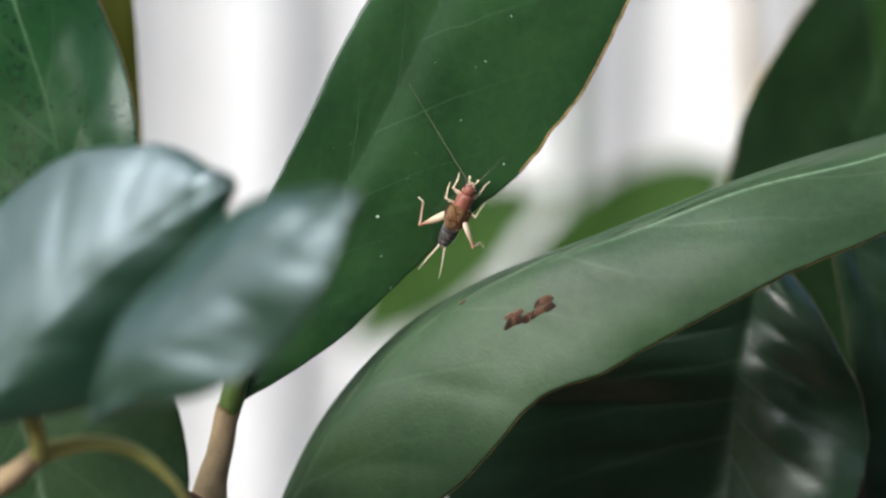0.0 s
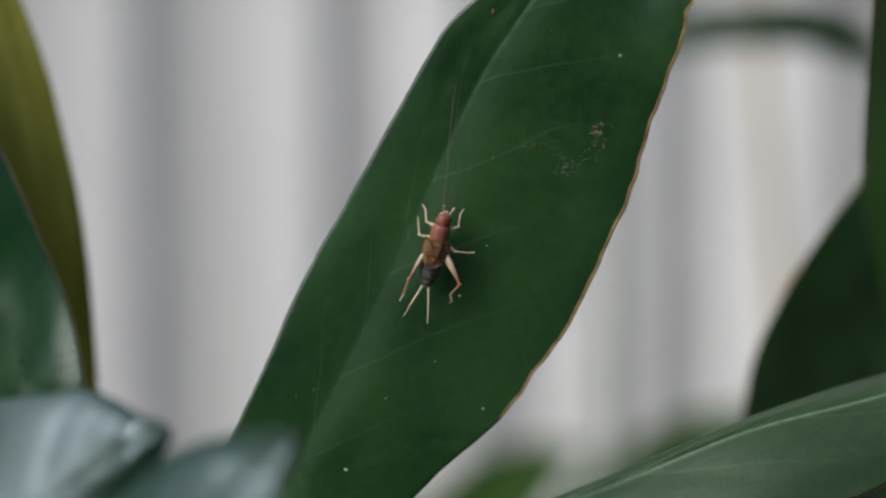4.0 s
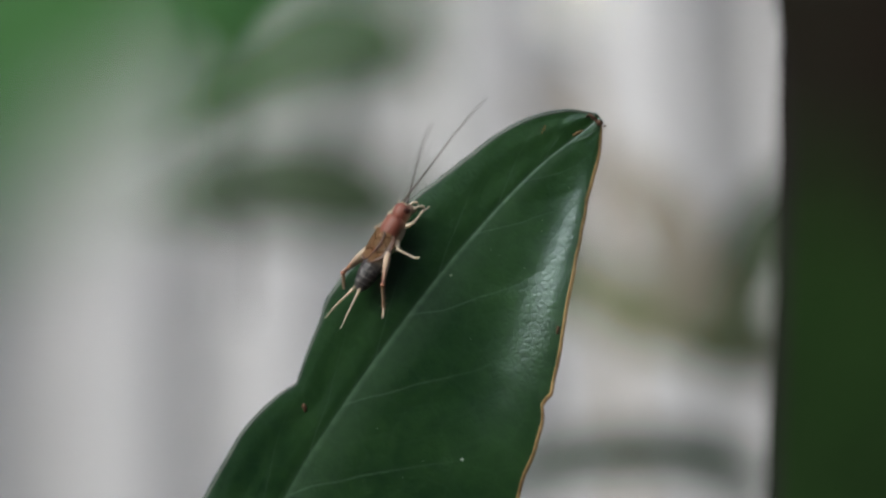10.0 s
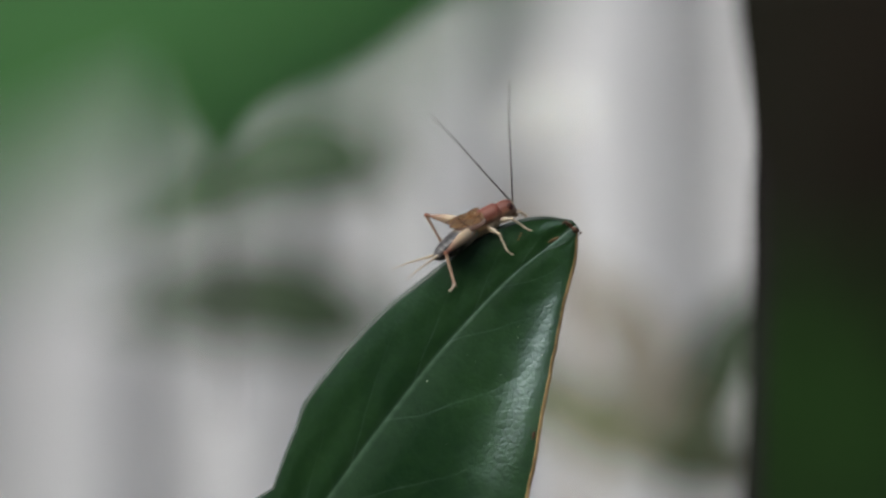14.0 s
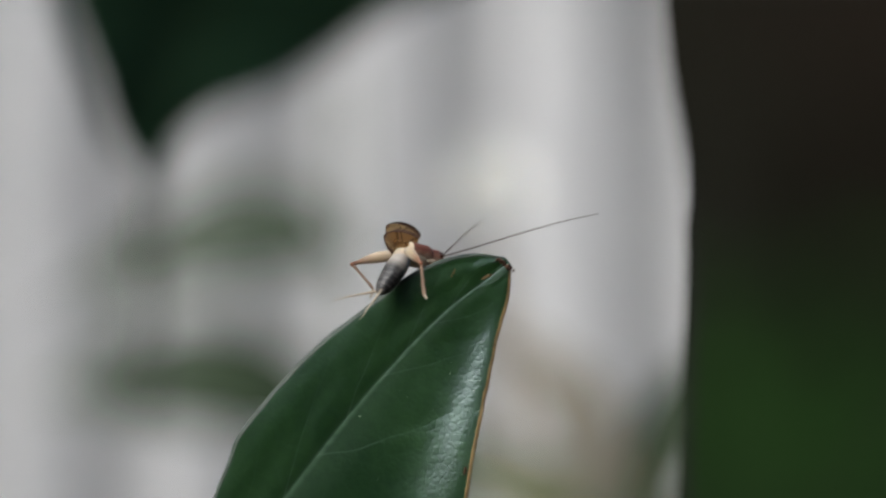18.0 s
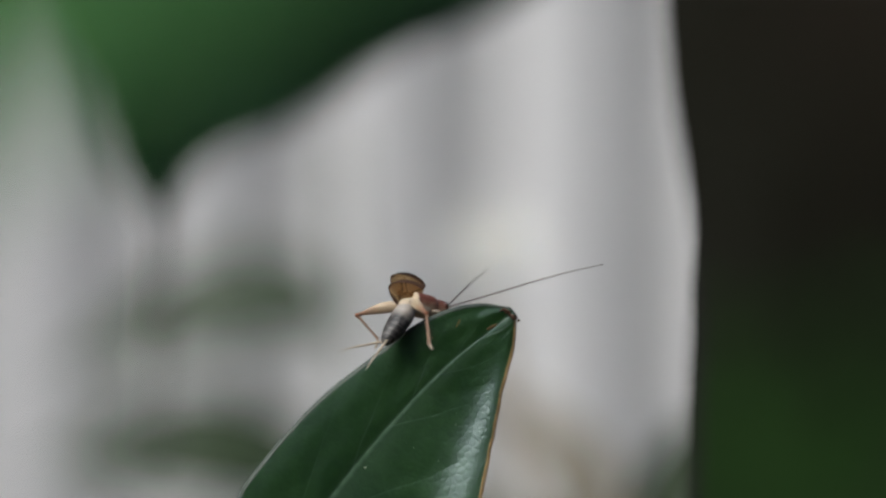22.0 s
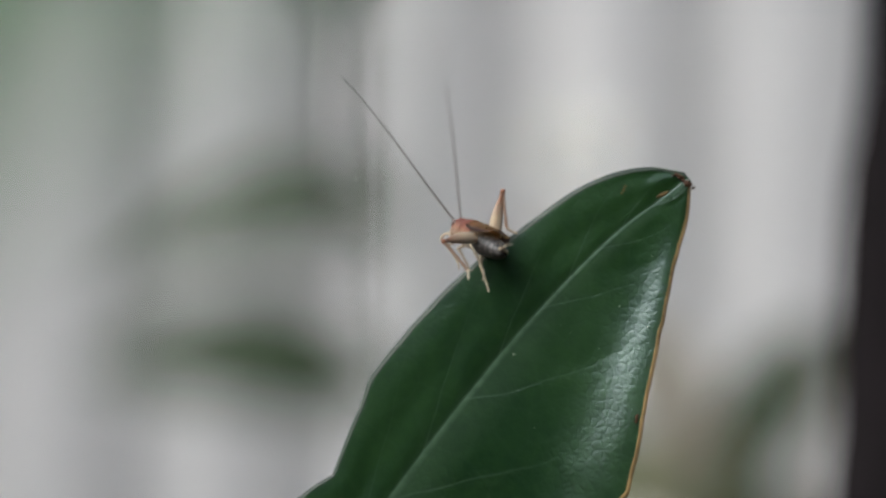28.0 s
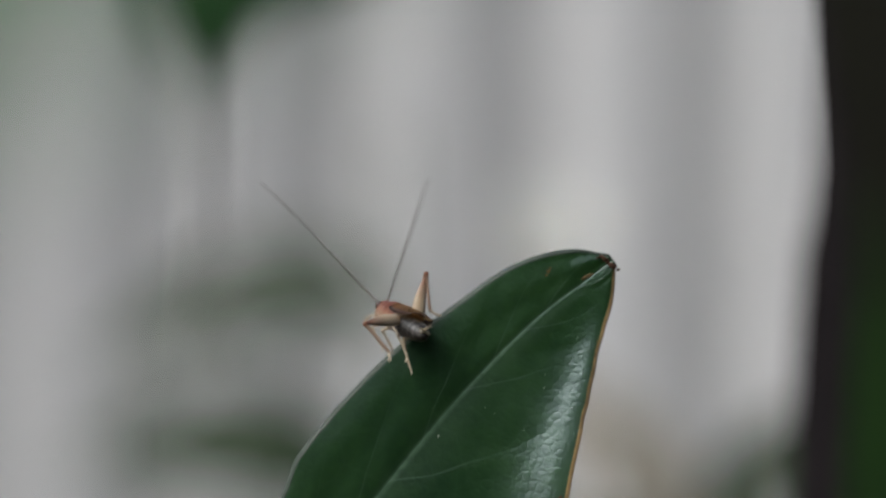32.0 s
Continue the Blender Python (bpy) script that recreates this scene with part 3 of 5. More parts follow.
leaf("leaf", [(-92.1, -28.38, -101.5, 0.57, 0.57), (-82.64, -32.17, -101.36, 5.68, 7.57), (-71.28, -34.06, -101.66, 7.57, 8.52), (-61.8, -34.06, -102.93, 4.73, 5.68), (-54.17, -33.11, -106.6, 0.47, 0.47)],
     (0.05, -0.8, 0.55), [M_LEAF_GREY, M_UNDER_GREEN, M_MARGIN], shrub, fold=(6, 6), wave=0.9, thick=0.45, n=50, m=20, seed=6.6, label="dark green leaf under the olive twig")
twig("twig", [(-92.14, -41.63, -98.66, 1.7), (-82.75, -39.74, -93.79, 1.51), (-74.31, -38.79, -88.93, 1.32), (-70.57, -37.85, -86.03, 1.14)], M_BARK, shrub, 10, 0.25, 7.0)
twig("twig", [(-71.51, -37.85, -86.42, 1.14), (-66.14, -37.85, -84.83, 0.85), (-61.49, -36.9, -85.7, 0.76), (-57.47, -35.95, -89.14, 0.57), (-55.32, -34.06, -93.37, 0.38)], M_TWIG_OLIVE, shrub, 10, 0.2, 8.0, "olive young twig")
twig("twig", [(-70.76, -38.79, -86.22, 0.76), (-70.6, -39.74, -84.14, 0.95), (-71.21, -40.21, -81.69, 0.95), (-71.6, -40.68, -80.37, 0.19)], M_TWIG_OLIVE, shrub, 9, 0.2, 9.0, "pale green shoot")
# upright leaf at the far side of the twig, with an olive leaf behind it
leaf("leaf", [(-70.33, 11.35, -101.83, 0.57, 0.57), (-72.1, 11.35, -91.16, 7.47, 7.47), (-74.12, 12.3, -76.91, 8.99, 12.21), (-76.61, 14.19, -62.47, 9.46, 14.19), (-81.57, 17.03, -47.88, 8.23, 13.34), (-86.62, 21.76, -33.1, 6.24, 8.61), (-90.45, 27.44, -18.11, 0.47, 0.47)],
     (-0.34, -0.76, 0.55), K3, shrub, fold=(-9, 2), curl=(-1, -2), wave=1.3, waves=2.4, thick=0.45, n=60, m=24, seed=7.7, label="upright dark green leaf with a soft sheen", pillow=0.25, nveins=9)
leaf("leaf", [(-71.46, 39.74, -89.83, 0.57, 0.57), (-71.68, 38.79, -75.64, 2.46, 3.78), (-72.46, 37.85, -61.46, 3.03, 4.73), (-74.48, 37.85, -47.29, 3.6, 4.73), (-78.01, 38.79, -33.16, 3.78, 4.26), (-82.01, 39.74, -19.02, 2.37, 2.84), (-86.46, 41.63, -6.79, 0.38, 0.38)],
     (0.2, -0.95, 0.2), [M_LEAF_OLIVE, M_UNDER_GREEN, M_MARGIN], shrub, fold=(4, 4), wave=0.4, thick=0.4, n=50, m=16, seed=8.8, label="narrow olive yellow leaf")
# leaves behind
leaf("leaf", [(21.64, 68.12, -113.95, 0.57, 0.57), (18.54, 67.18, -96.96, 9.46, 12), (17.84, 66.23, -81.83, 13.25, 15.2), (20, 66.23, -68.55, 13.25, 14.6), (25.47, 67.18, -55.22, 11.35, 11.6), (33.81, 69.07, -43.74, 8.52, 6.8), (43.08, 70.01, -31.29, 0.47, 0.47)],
     (0.1, -0.97, 0.1), [M_LEAF_SHADE, M_UNDER_GREEN, M_MARGIN], shrub, fold=(5, 5), wave=0.8, thick=0.45, n=50, m=20, seed=9.9, label="dull dark green leaf, shade put into its colour")
leaf("leaf", [(-26.1, 342.3, -172.9, 0.8, 0.8), (-14.9, 340.1, -156.4, 8.9, 11.4), (-2.4, 337.9, -142.2, 11.4, 11.4), (10.2, 336.8, -133.3, 8.9, 7.6), (20.3, 336.8, -129.3, 0.7, 0.7)],
     (0.1, -0.97, 0.2), [M_LEAF_MID, M_UNDER_GREEN, M_MARGIN], shrub, fold=(8, 8), wave=0.5, thick=0.4, n=40, m=16, seed=10.3, label="fresh mid-green leaf lit through")
leaf("leaf", [(-60.2, 350, -173.1, 0.8, 0.8), (-49, 347.8, -159.1, 8.9, 8.9), (-36.6, 345.6, -146.4, 10.1, 8.9), (-26.6, 344.5, -139.9, 5.7, 5.7), (-17.7, 343.4, -136, 0.7, 0.7)],
     (0.1, -0.97, 0.2), [M_LEAF_MID, M_UNDER_GREEN, M_MARGIN], shrub, fold=(8, 8), wave=0.5, thick=0.4, n=40, m=16, seed=11.3, label="fresh mid-green leaf lit through")
# drooping leaf between the lens and the main leaf, with a dry thread at its tip
leaf("leaf", [(28, -80, 66, 0.8, 0.8), (14, -83, 50, 22, 12), (0, -86, 35, 30, 16.5), (-12, -88, 22, 24, 13.5), (-19.2, -88, 11, 12.5, 7.6), (-22, -88, 4.8, 5.2, 2.6), (-22.6, -88, 0.4, 0.2, 0.2)],
     (0.43, -0.84, -0.33), [M_LEAF_DROOP, M_UNDER_GREEN, M_LEAF_DROOP], shrub, fold=(6, 6), wave=0.6, thick=0.45, n=60, m=22, seed=12.1, label="drooping leaf with a pointed tip, out of focus")
twig("dry_thread", [(-22.6, -88, 1.4, 0.6), (-22.7, -88, -2.5, 0.48), (-22.6, -88, -7, 0.42), (-22.8, -88, -12.5, 0.3)], M_BARK_DARK, shrub, 6, 0.2, 2.5)
fresh_leaf = leaf("leaf", [(-54.8, -186.6, -4.4, 0.5, 0.5), (-46.8, -185.8, -0.4, 4.8, 4.8), (-38, -185, 3.6, 8, 7.2), (-26, -185, 7.6, 10, 9.6), (-16.4, -185, 10.8, 9.6, 9.6), (-8.4, -185, 14.8, 5.6, 8), (-0.4, -185.8, 20.4, 0.4, 0.4)],
     (0.1, -0.9, 0.3), [M_LEAF_FRESH, M_UNDER_GREEN, M_LEAF_FRESH], shrub, fold=(4, 4), wave=0.5, thick=0.4, n=50, m=20, seed=13.1, label="bright green leaf close to the lens, swaying out of focus")
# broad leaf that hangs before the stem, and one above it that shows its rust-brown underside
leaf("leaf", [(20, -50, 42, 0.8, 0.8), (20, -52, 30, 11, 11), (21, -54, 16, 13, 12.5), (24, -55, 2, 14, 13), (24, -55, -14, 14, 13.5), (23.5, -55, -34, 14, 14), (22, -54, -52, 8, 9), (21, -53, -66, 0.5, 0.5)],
     (-0.15, -0.98, 0.05), [M_LEAF_DARK_BASE, M_UNDER, M_LEAF_DARK_BASE], shrub, fold=(4, 4), wave=0.9, waves=1.4, thick=0.5, n=70, m=24, seed=14.2, label="broad dark leaf hanging before the stem")
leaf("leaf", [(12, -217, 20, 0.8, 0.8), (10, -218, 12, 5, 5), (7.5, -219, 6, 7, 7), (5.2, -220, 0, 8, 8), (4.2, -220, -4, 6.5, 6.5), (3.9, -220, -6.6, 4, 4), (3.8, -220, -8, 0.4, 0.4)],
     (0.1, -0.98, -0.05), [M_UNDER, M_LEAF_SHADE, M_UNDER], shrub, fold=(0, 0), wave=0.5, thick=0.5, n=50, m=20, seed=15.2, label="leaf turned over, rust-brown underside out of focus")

twig("dry_twig", [(-4, 256, 10, 1.0), (5.5, 252, 1, 1.1), (12, 250, -5, 1.0), (19, 250, -12, 0.9), (27.5, 250, -22, 0.6)], M_DRY_DARK, shrub, 8, 0.3, 17.0, "withered brown twig")

# ---- the plant behind: slender leaves, a white flower, dry stalks ----
back_plant = new("background_plant")
tagged(back_plant, "slender plant with narrow leaves and a white flower before the fence", "plant")
F3 = [M_LEAF_FAR, M_UNDER_GREEN, M_LEAF_FAR]
twig("stalk", [(-10, 470, -1200, 5), (-16, 460, -700, 4), (-14, 450, -300, 3), (-14, 440, -80, 2.0), (-16, 436, -12, 1.4), (-18, 436, 16, 1.2), (-20, 436, 60, 1.0)], M_LEAF_FAR_STEM, back_plant, 8, 0.1, 1.0)
leaf("leaf", [(-16, 436, -12, 0.6, 0.6), (-32, 432, -7, 11, 11), (-48, 430, -4, 13, 13), (-64, 430, -4.5, 9, 9), (-80, 432, -7, 0.4, 0.4)], (0, -0.8, 0.6), F3, back_plant, fold=(8, 8), wave=0.4, n=40, m=12, seed=1, label="narrow blurred leaf")
leaf("leaf", [(-18, 438, 20, 0.6, 0.6), (-31, 439, 25.5, 11, 11), (-44, 440, 25.5, 13, 13), (-60, 441, 20, 8, 8), (-78, 442, 11, 0.4, 0.4)], (0, -0.8, 0.6), F3, back_plant, fold=(8, 8), wave=0.4, n=40, m=12, seed=2, label="narrow blurred leaf")
leaf("leaf", [(-16, 436, -13, 0.6, 0.6), (-4, 432, -18, 7, 7), (8, 430, -22.5, 8, 8), (18, 430, -26.5, 4, 4), (26, 432, -30, 0.4, 0.4)], (0, -0.8, 0.6), F3, back_plant, fold=(8, 8), wave=0.4, n=40, m=12, seed=7, label="narrow blurred leaf")
twig("stalk", [(30, 330, -1200, 4), (24, 310, -600, 3.4), (22, 290, -200, 2.4), (14, 280, -60, 1.6), (8, 277, 0, 1.3), (5, 276, 14, 1.8)], M_DRY, back_plant, 8, 0.1, 2.0, "dry beige stalk")
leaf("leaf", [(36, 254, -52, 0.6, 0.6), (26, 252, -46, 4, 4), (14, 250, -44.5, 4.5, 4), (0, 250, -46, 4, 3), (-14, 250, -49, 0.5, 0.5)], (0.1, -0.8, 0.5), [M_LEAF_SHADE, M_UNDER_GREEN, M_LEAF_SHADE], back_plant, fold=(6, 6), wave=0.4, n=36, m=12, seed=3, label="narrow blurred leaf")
leaf("leaf", [(10, 255, 2, 0.6, 0.6), (14, 252, -5, 4, 4), (18, 250, -11, 5.5, 5.5), (20, 250, -19, 4, 4), (19, 250, -26, 0.5, 0.5)], (0.1, -0.9, 0.3), [M_WITHERED, M_WITHERED, M_WITHERED], back_plant, fold=(8, 8), wave=0.8, n=36, m=12, seed=4, label="withered beige leaf")
leaf("leaf", [(40, 258, -1, 0.6, 0.6), (34.5, 253, -8, 4.4, 4.4), (31.2, 250, -14, 5.4, 5.4), (28, 250, -22, 4.5, 4.5), (23, 250, -34, 0.5, 0.5)], (0.1, -0.8, 0.5), F3, back_plant, fold=(8, 8), wave=0.5, n=30, m=12, seed=5, label="small green leaf")
leaf("leaf", [(44, 264, -33, 0.6, 0.6), (32, 261, -29, 6, 6), (20, 260, -25, 7, 7), (9, 260, -22, 5, 5), (0, 261, -21, 0.5, 0.5)], (0.1, -0.85, 0.4), [M_LEAF_PALE, M_UNDER_GREEN, M_LEAF_PALE], back_plant, fold=(6, 6), wave=0.6, n=36, m=12, seed=6, label="pale olive blurred leaf")
twig("stalk", [(50, 300, -1200, 4), (46, 290, -600, 3), (44, 262, -150, 2), (42, 258, -40, 1.6), (40, 256, -4, 1.4)], M_DRY, back_plant, 8, 0.2, 5.0, "dry beige stalk")


def flower():
    bm = bmesh.new()
    bmesh.ops.create_uvsphere(bm, u_segments=12, v_segments=8, radius=0.0025)
    for v in bm.verts:
        v.co.z = v.co.z * 1.3 - 0.003
    root = part("flower", bm, M_LEAF_FAR_STEM, back_plant, "round white flower with green calyx")
    root.matrix_basis = Matrix.Translation(W3(5, 275, 22)) @ pose(0, 0, 0, 55, 0, 0)
    for ring, (cnt, size, tilt) in enumerate(((8, 9.0, 25), (6, 7.0, 60))):
        for i in range(cnt):
            bm = bmesh.new()
            bmesh.ops.create_uvsphere(bm, u_segments=12, v_segments=8, radius=1)
            for v in bm.verts:
                x, y, z = v.co
                r2 = x * x + y * y
                v.co = Vector((x * size * 0.55 + size * 0.45, y * size * 0.5, z * 0.5 + r2 * 1.2)) * 0.001
            o = part("petal", bm, M_PETAL, root)
            o.rotation_euler = Euler((0, radians(-tilt), radians(360 / cnt * i + ring * 30)), 'XYZ')


flower()


# ---- marks on the leaves ----
def surface_y(ob, x, z):
    """The plan depth of the upper side of a leaf at (x, z)."""
    vs = ob.data.vertices
    best = min(range(len(vs) // 2), key=lambda i: (vs[i].co.x * 1000 - x) ** 2 + ((vs[i].co.z - BASE_Z) * 1000 - z) ** 2)
    return vs[best].co.y * 1000


def mark(name, ob, x, z, sx, sz, turn, mat, thick=0.05, seed=0.0):
    """A flat uneven patch on the upper side of a leaf."""
    bm = bmesh.new()
    bmesh.ops.create_uvsphere(bm, u_segments=12, v_segments=6, radius=1)
    y = surface_y(ob, x, z)
    for v in bm.verts:
        n = 1 + 0.35 * noise.noise(v.co * 1.7 + Vector((seed, x, z)))
        p = pose(0, 0, 0, 0, turn, 0) @ Vector((v.co.x * sx * n, v.co.y * thick, v.co.z * sz * n))
        v.co = W3(x + p.x, y + p.y, z + p.z)
    return part(name, bm, mat, ob)


def leaf_marks():
    rng = random.Random(4)
    mark("scar", main_leaf, -1.9, -1.0, 0.5, 0.13, -25, M_SPOT, 0.04, 1)
    for i in range(9):
        mark("scar", main_leaf, -1.1 + 0.17 * i + rng.uniform(-0.1, 0.1), 0.42 - 0.11 * i + rng.uniform(-0.12, 0.12), rng.uniform(0.08, 0.2), rng.uniform(0.06, 0.14), rng.uniform(-50, 50), M_SCAR, 0.15, i + 20)
    for i in range(6):
        mark("scar", main_leaf, -4.3 + rng.uniform(-0.5, 0.5), -0.6 + rng.uniform(-0.4, 0.3), rng.uniform(0.06, 0.16), rng.uniform(0.05, 0.1), rng.uniform(-50, 50), M_SPOT, 0.03, i + 40)
    mark("scar", main_leaf, -0.2, -0.2, 0.24, 0.22, 0, M_SCAR, 0.2, 3)
    mark("scar", main_leaf, -0.7, 0.3, 0.28, 0.12, 20, M_SCAR, 0.16, 4)
    mark("scar", main_leaf, -3.6, -16.5, 0.13, 0.36, 10, M_SCAR, 0.2, 5)
    mark("scar", main_leaf, -23.7, -22.6, 0.16, 0.34, -10, M_SCAR, 0.15, 6)
    # gnawed patch: thin pale scrapes with a few pinkish-brown crumbs, and a yellowed vein beside it
    for i in range(60):
        u = rng.random()
        mark("scratch", main_leaf, -17.4 + 4.4 * u + rng.gauss(0, 0.4), -38.2 + 4.0 * u * u + rng.gauss(0, 0.6), rng.uniform(0.12, 0.42), 0.028, rng.uniform(-85, 85), M_SCRATCH, 0.012, i)
    for i in range(9):
        mark("scratch", main_leaf, -13.5 + rng.gauss(0, 0.45), -34.4 + rng.gauss(0, 0.5), rng.uniform(0.1, 0.3), 0.06, rng.uniform(20, 85), M_CRUMB, 0.03, i + 70)
    for i in range(12):
        mark("scratch", main_leaf, -20.6 + i * 0.32 + rng.uniform(-0.2, 0.2), -36 + 0.06 * i + rng.uniform(-0.2, 0.2), rng.uniform(0.1, 0.25), 0.05, rng.uniform(-30, 20), M_YELLOWED, 0.014, i)
    # pale specks of dust
    for (x, z, r) in ((-38.6, -68.6, 0.24), (-27.1, -50.9, 0.15), (-28.1, -51.6, 0.1), (-24.8, -62.3, 0.17), (-24.4, -45.8, 0.1), (-29.6, -57.5, 0.12), (-11.2, -26.8, 0.2), (-12, -12.2, 0.1), (-34.5, -61.3, 0.1), (-38.1, -73.1, 0.12), (-37, -76.7, 0.12)):
        mark("speck", main_leaf, x, z, r * 0.75, r * 0.7, 0, M_DUST, 0.08, x)
    for i in range(26):
        k = rng.random()
        x, z = -50 + 46 * k + rng.uniform(-2, 9) * (1 - k * 0.6), -76 + 70 * k + rng.uniform(-7, 4)
        r = rng.uniform(0.02, 0.045)
        mark("speck", main_leaf, x, z, r, r, 0, M_DUST, 0.03, i)
    for i in range(16):
        k = i / 15
        mark("scar", grey_leaf, -23.5 + 4.4 * k + rng.uniform(-0.3, 0.3), -79.2 + 2.5 * k + rng.uniform(-0.5, 0.5), rng.uniform(0.5, 0.95), rng.uniform(0.4, 0.7), rng.uniform(-70, 20), M_SCAR if i % 3 else M_HOLE, 0.14, i)
    mark("scar", grey_leaf, -28.9, -78.0, 0.5, 0.22, -25, M_SCAR, 0.12, 33)


leaf_marks()


# ---- the cricket ----
M_TAN = plain("cricket_tan", (0.34, 0.23, 0.16), 0.42, 0.45, 0.25, 1100, 0.2, 3000, trans=0.1)
M_CREAM = plain("cricket_cream", (0.52, 0.43, 0.31), 0.42, 0.4, 0.15, 900, 0.15, 3000, trans=0.15)
M_KNEE = plain("cricket_knee", (0.30, 0.13, 0.07), 0.45, 0.4, 0.25, 900, 0.15, 3000)
M_EYE = plain("cricket_eye", (0.07, 0.025, 0.018), 0.2, 0.6, 0.1)
M_FEELER = plain("cricket_feeler", (0.12, 0.10, 0.085), 0.6, 0.3, 0.2, 2000)


def thigh_material():
    """Pale cream at the hip, flushed orange and rust towards the knee."""
    m, nt, b = material("cricket_thigh")
    uv = nt.nodes.new("ShaderNodeUVMap")
    uv.uv_map = "leaf"
    sep = nt.nodes.new("ShaderNodeSeparateXYZ")
    nt.links.new(uv.outputs[0], sep.inputs[0])
    nz = noise_tex(nt, 1800, 4, 0.6, nt.nodes.new("ShaderNodeTexCoord").outputs["Object"])
    f = math_node(nt, 'ADD', sep.outputs[0], math_node(nt, 'MULTIPLY', math_node(nt, 'SUBTRACT', nz.outputs[0], 0.5), 0.3))
    c = ramp(nt, [(0.0, (0.50, 0.41, 0.30)), (0.45, (0.47, 0.37, 0.25)), (0.68, (0.36, 0.25, 0.17)), (0.86, (0.29, 0.15, 0.09)), (1.0, (0.13, 0.055, 0.035))])
    nt.links.new(f, c.inputs[0])
    nt.links.new(c.outputs[0], b.inputs["Base Color"])
    b.inputs["Roughness"].default_value = 0.4
    b.inputs["Subsurface Weight"].default_value = 0.15
    b.inputs["Subsurface Radius"].default_value = (0.001, 0.0007, 0.0004)
    b.inputs["Subsurface Scale"].default_value = 0.5
    return m


M_THIGH = thigh_material()


def shield_material():
    """Russet on the back, paling to tan down the sides."""
    m, nt, b = material("cricket_shield")
    tc = nt.nodes.new("ShaderNodeTexCoord").outputs["Object"]
    sep = nt.nodes.new("ShaderNodeSeparateXYZ")
    nt.links.new(tc, sep.inputs[0])
    nz = noise_tex(nt, 1400, 4, 0.6, tc)
    h = math_node(nt, 'ADD', math_node(nt, 'MULTIPLY', sep.outputs[2], 700), math_node(nt, 'MULTIPLY', nz.outputs[0], 0.5))
    r = ramp(nt, [(0.02, (0.46, 0.33, 0.24)), (0.26, (0.28, 0.135, 0.085)), (0.5, (0.14, 0.042, 0.026)), (0.85, (0.18, 0.062, 0.040))])
    nt.links.new(h, r.inputs[0])
    nt.links.new(r.outputs[0], b.inputs["Base Color"])
    b.inputs["Roughness"].default_value = 0.5
    b.inputs["Specular IOR Level"].default_value = 0.4
    return m


def abdomen_material():
    m, nt, b = material("cricket_abdomen")
    tc = nt.nodes.new("ShaderNodeTexCoord").outputs["Object"]
    sep = nt.nodes.new("ShaderNodeSeparateXYZ")
    nt.links.new(tc, sep.inputs[0])
    fr = math_node(nt, 'FRACT', math_node(nt, 'MULTIPLY', sep.outputs[0], 1000 / 0.5))
    r = ramp(nt, [(0.0, (0.12, 0.11, 0.10)), (0.15, (0.028, 0.025, 0.025)), (0.85, (0.012, 0.011, 0.011)), (1.0, (0.045, 0.042, 0.04))])
    nt.links.new(fr, r.inputs[0])
    nz = noise_tex(nt, 2500, 4, 0.6, tc)
    front = ramp(nt, [(0.35, (0, 0, 0)), (0.62, (1, 1, 1))])
    nt.links.new(math_node(nt, 'ADD', math_node(nt, 'MULTIPLY', sep.outputs[0], 330), 0.80), front.inputs[0])
    fleck = ramp(nt, [(0.5, (0, 0, 0)), (0.68, (1, 1, 1))])
    nt.links.new(nz.outputs[0], fleck.inputs[0])
    c = mix_col(nt, math_node(nt, 'MULTIPLY', fleck.outputs[0], 0.4), r.outputs[0], (0.28, 0.265, 0.25))
    c = mix_col(nt, math_node(nt, 'MULTIPLY', front.outputs[0], 0.75), c, (0.5, 0.45, 0.4))
    nt.links.new(c, b.inputs["Base Color"])
    b.inputs["Roughness"].default_value = 0.4
    return m


def wing_material():
    m, nt, b = material("cricket_wing")
    uv = nt.nodes.new("ShaderNodeTexCoord").outputs["Object"]
    vo = nt.nodes.new("ShaderNodeTexVoronoi")
    vo.feature = 'DISTANCE_TO_EDGE'
    vo.inputs["Scale"].default_value = 900
    nt.links.new(uv, vo.inputs["Vector"])
    r = ramp(nt, [(0.0, (0.22, 0.13, 0.07)), (0.045, (0.52, 0.38, 0.23))])
    nt.links.new(vo.outputs[0], r.inputs[0])
    nt.links.new(r.outputs[0], b.inputs["Base Color"])
    b.inputs["Roughness"].default_value = 0.35
    tr = nt.nodes.new("ShaderNodeBsdfTranslucent")
    nt.links.new(r.outputs[0], tr.inputs[0])
    mx = nt.nodes.new("ShaderNodeMixShader")
    mx.inputs[0].default_value = 0.72
    nt.links.new(b.outputs[0], mx.inputs[1])
    nt.links.new(tr.outputs[0], mx.inputs[2])
    clear = nt.nodes.new("ShaderNodeBsdfTransparent")
    clear.inputs[0].default_value = (0.86, 0.72, 0.5, 1)
    film_mix = nt.nodes.new("ShaderNodeMixShader")
    film_mix.inputs[0].default_value = 0.6
    nt.links.new(mx.outputs[0], film_mix.inputs[1])
    nt.links.new(clear.outputs[0], film_mix.inputs[2])
    nt.links.new(film_mix.outputs[0], nt.nodes["Material Output"].inputs[0])
    return m


M_SHIELD = shield_material()
M_ABDOMEN = abdomen_material()
M_WING = wing_material()
M_WING_RIM = plain("cricket_wing_rim", (0.07, 0.035, 0.02), 0.45, 0.4, 0.2, 2000)


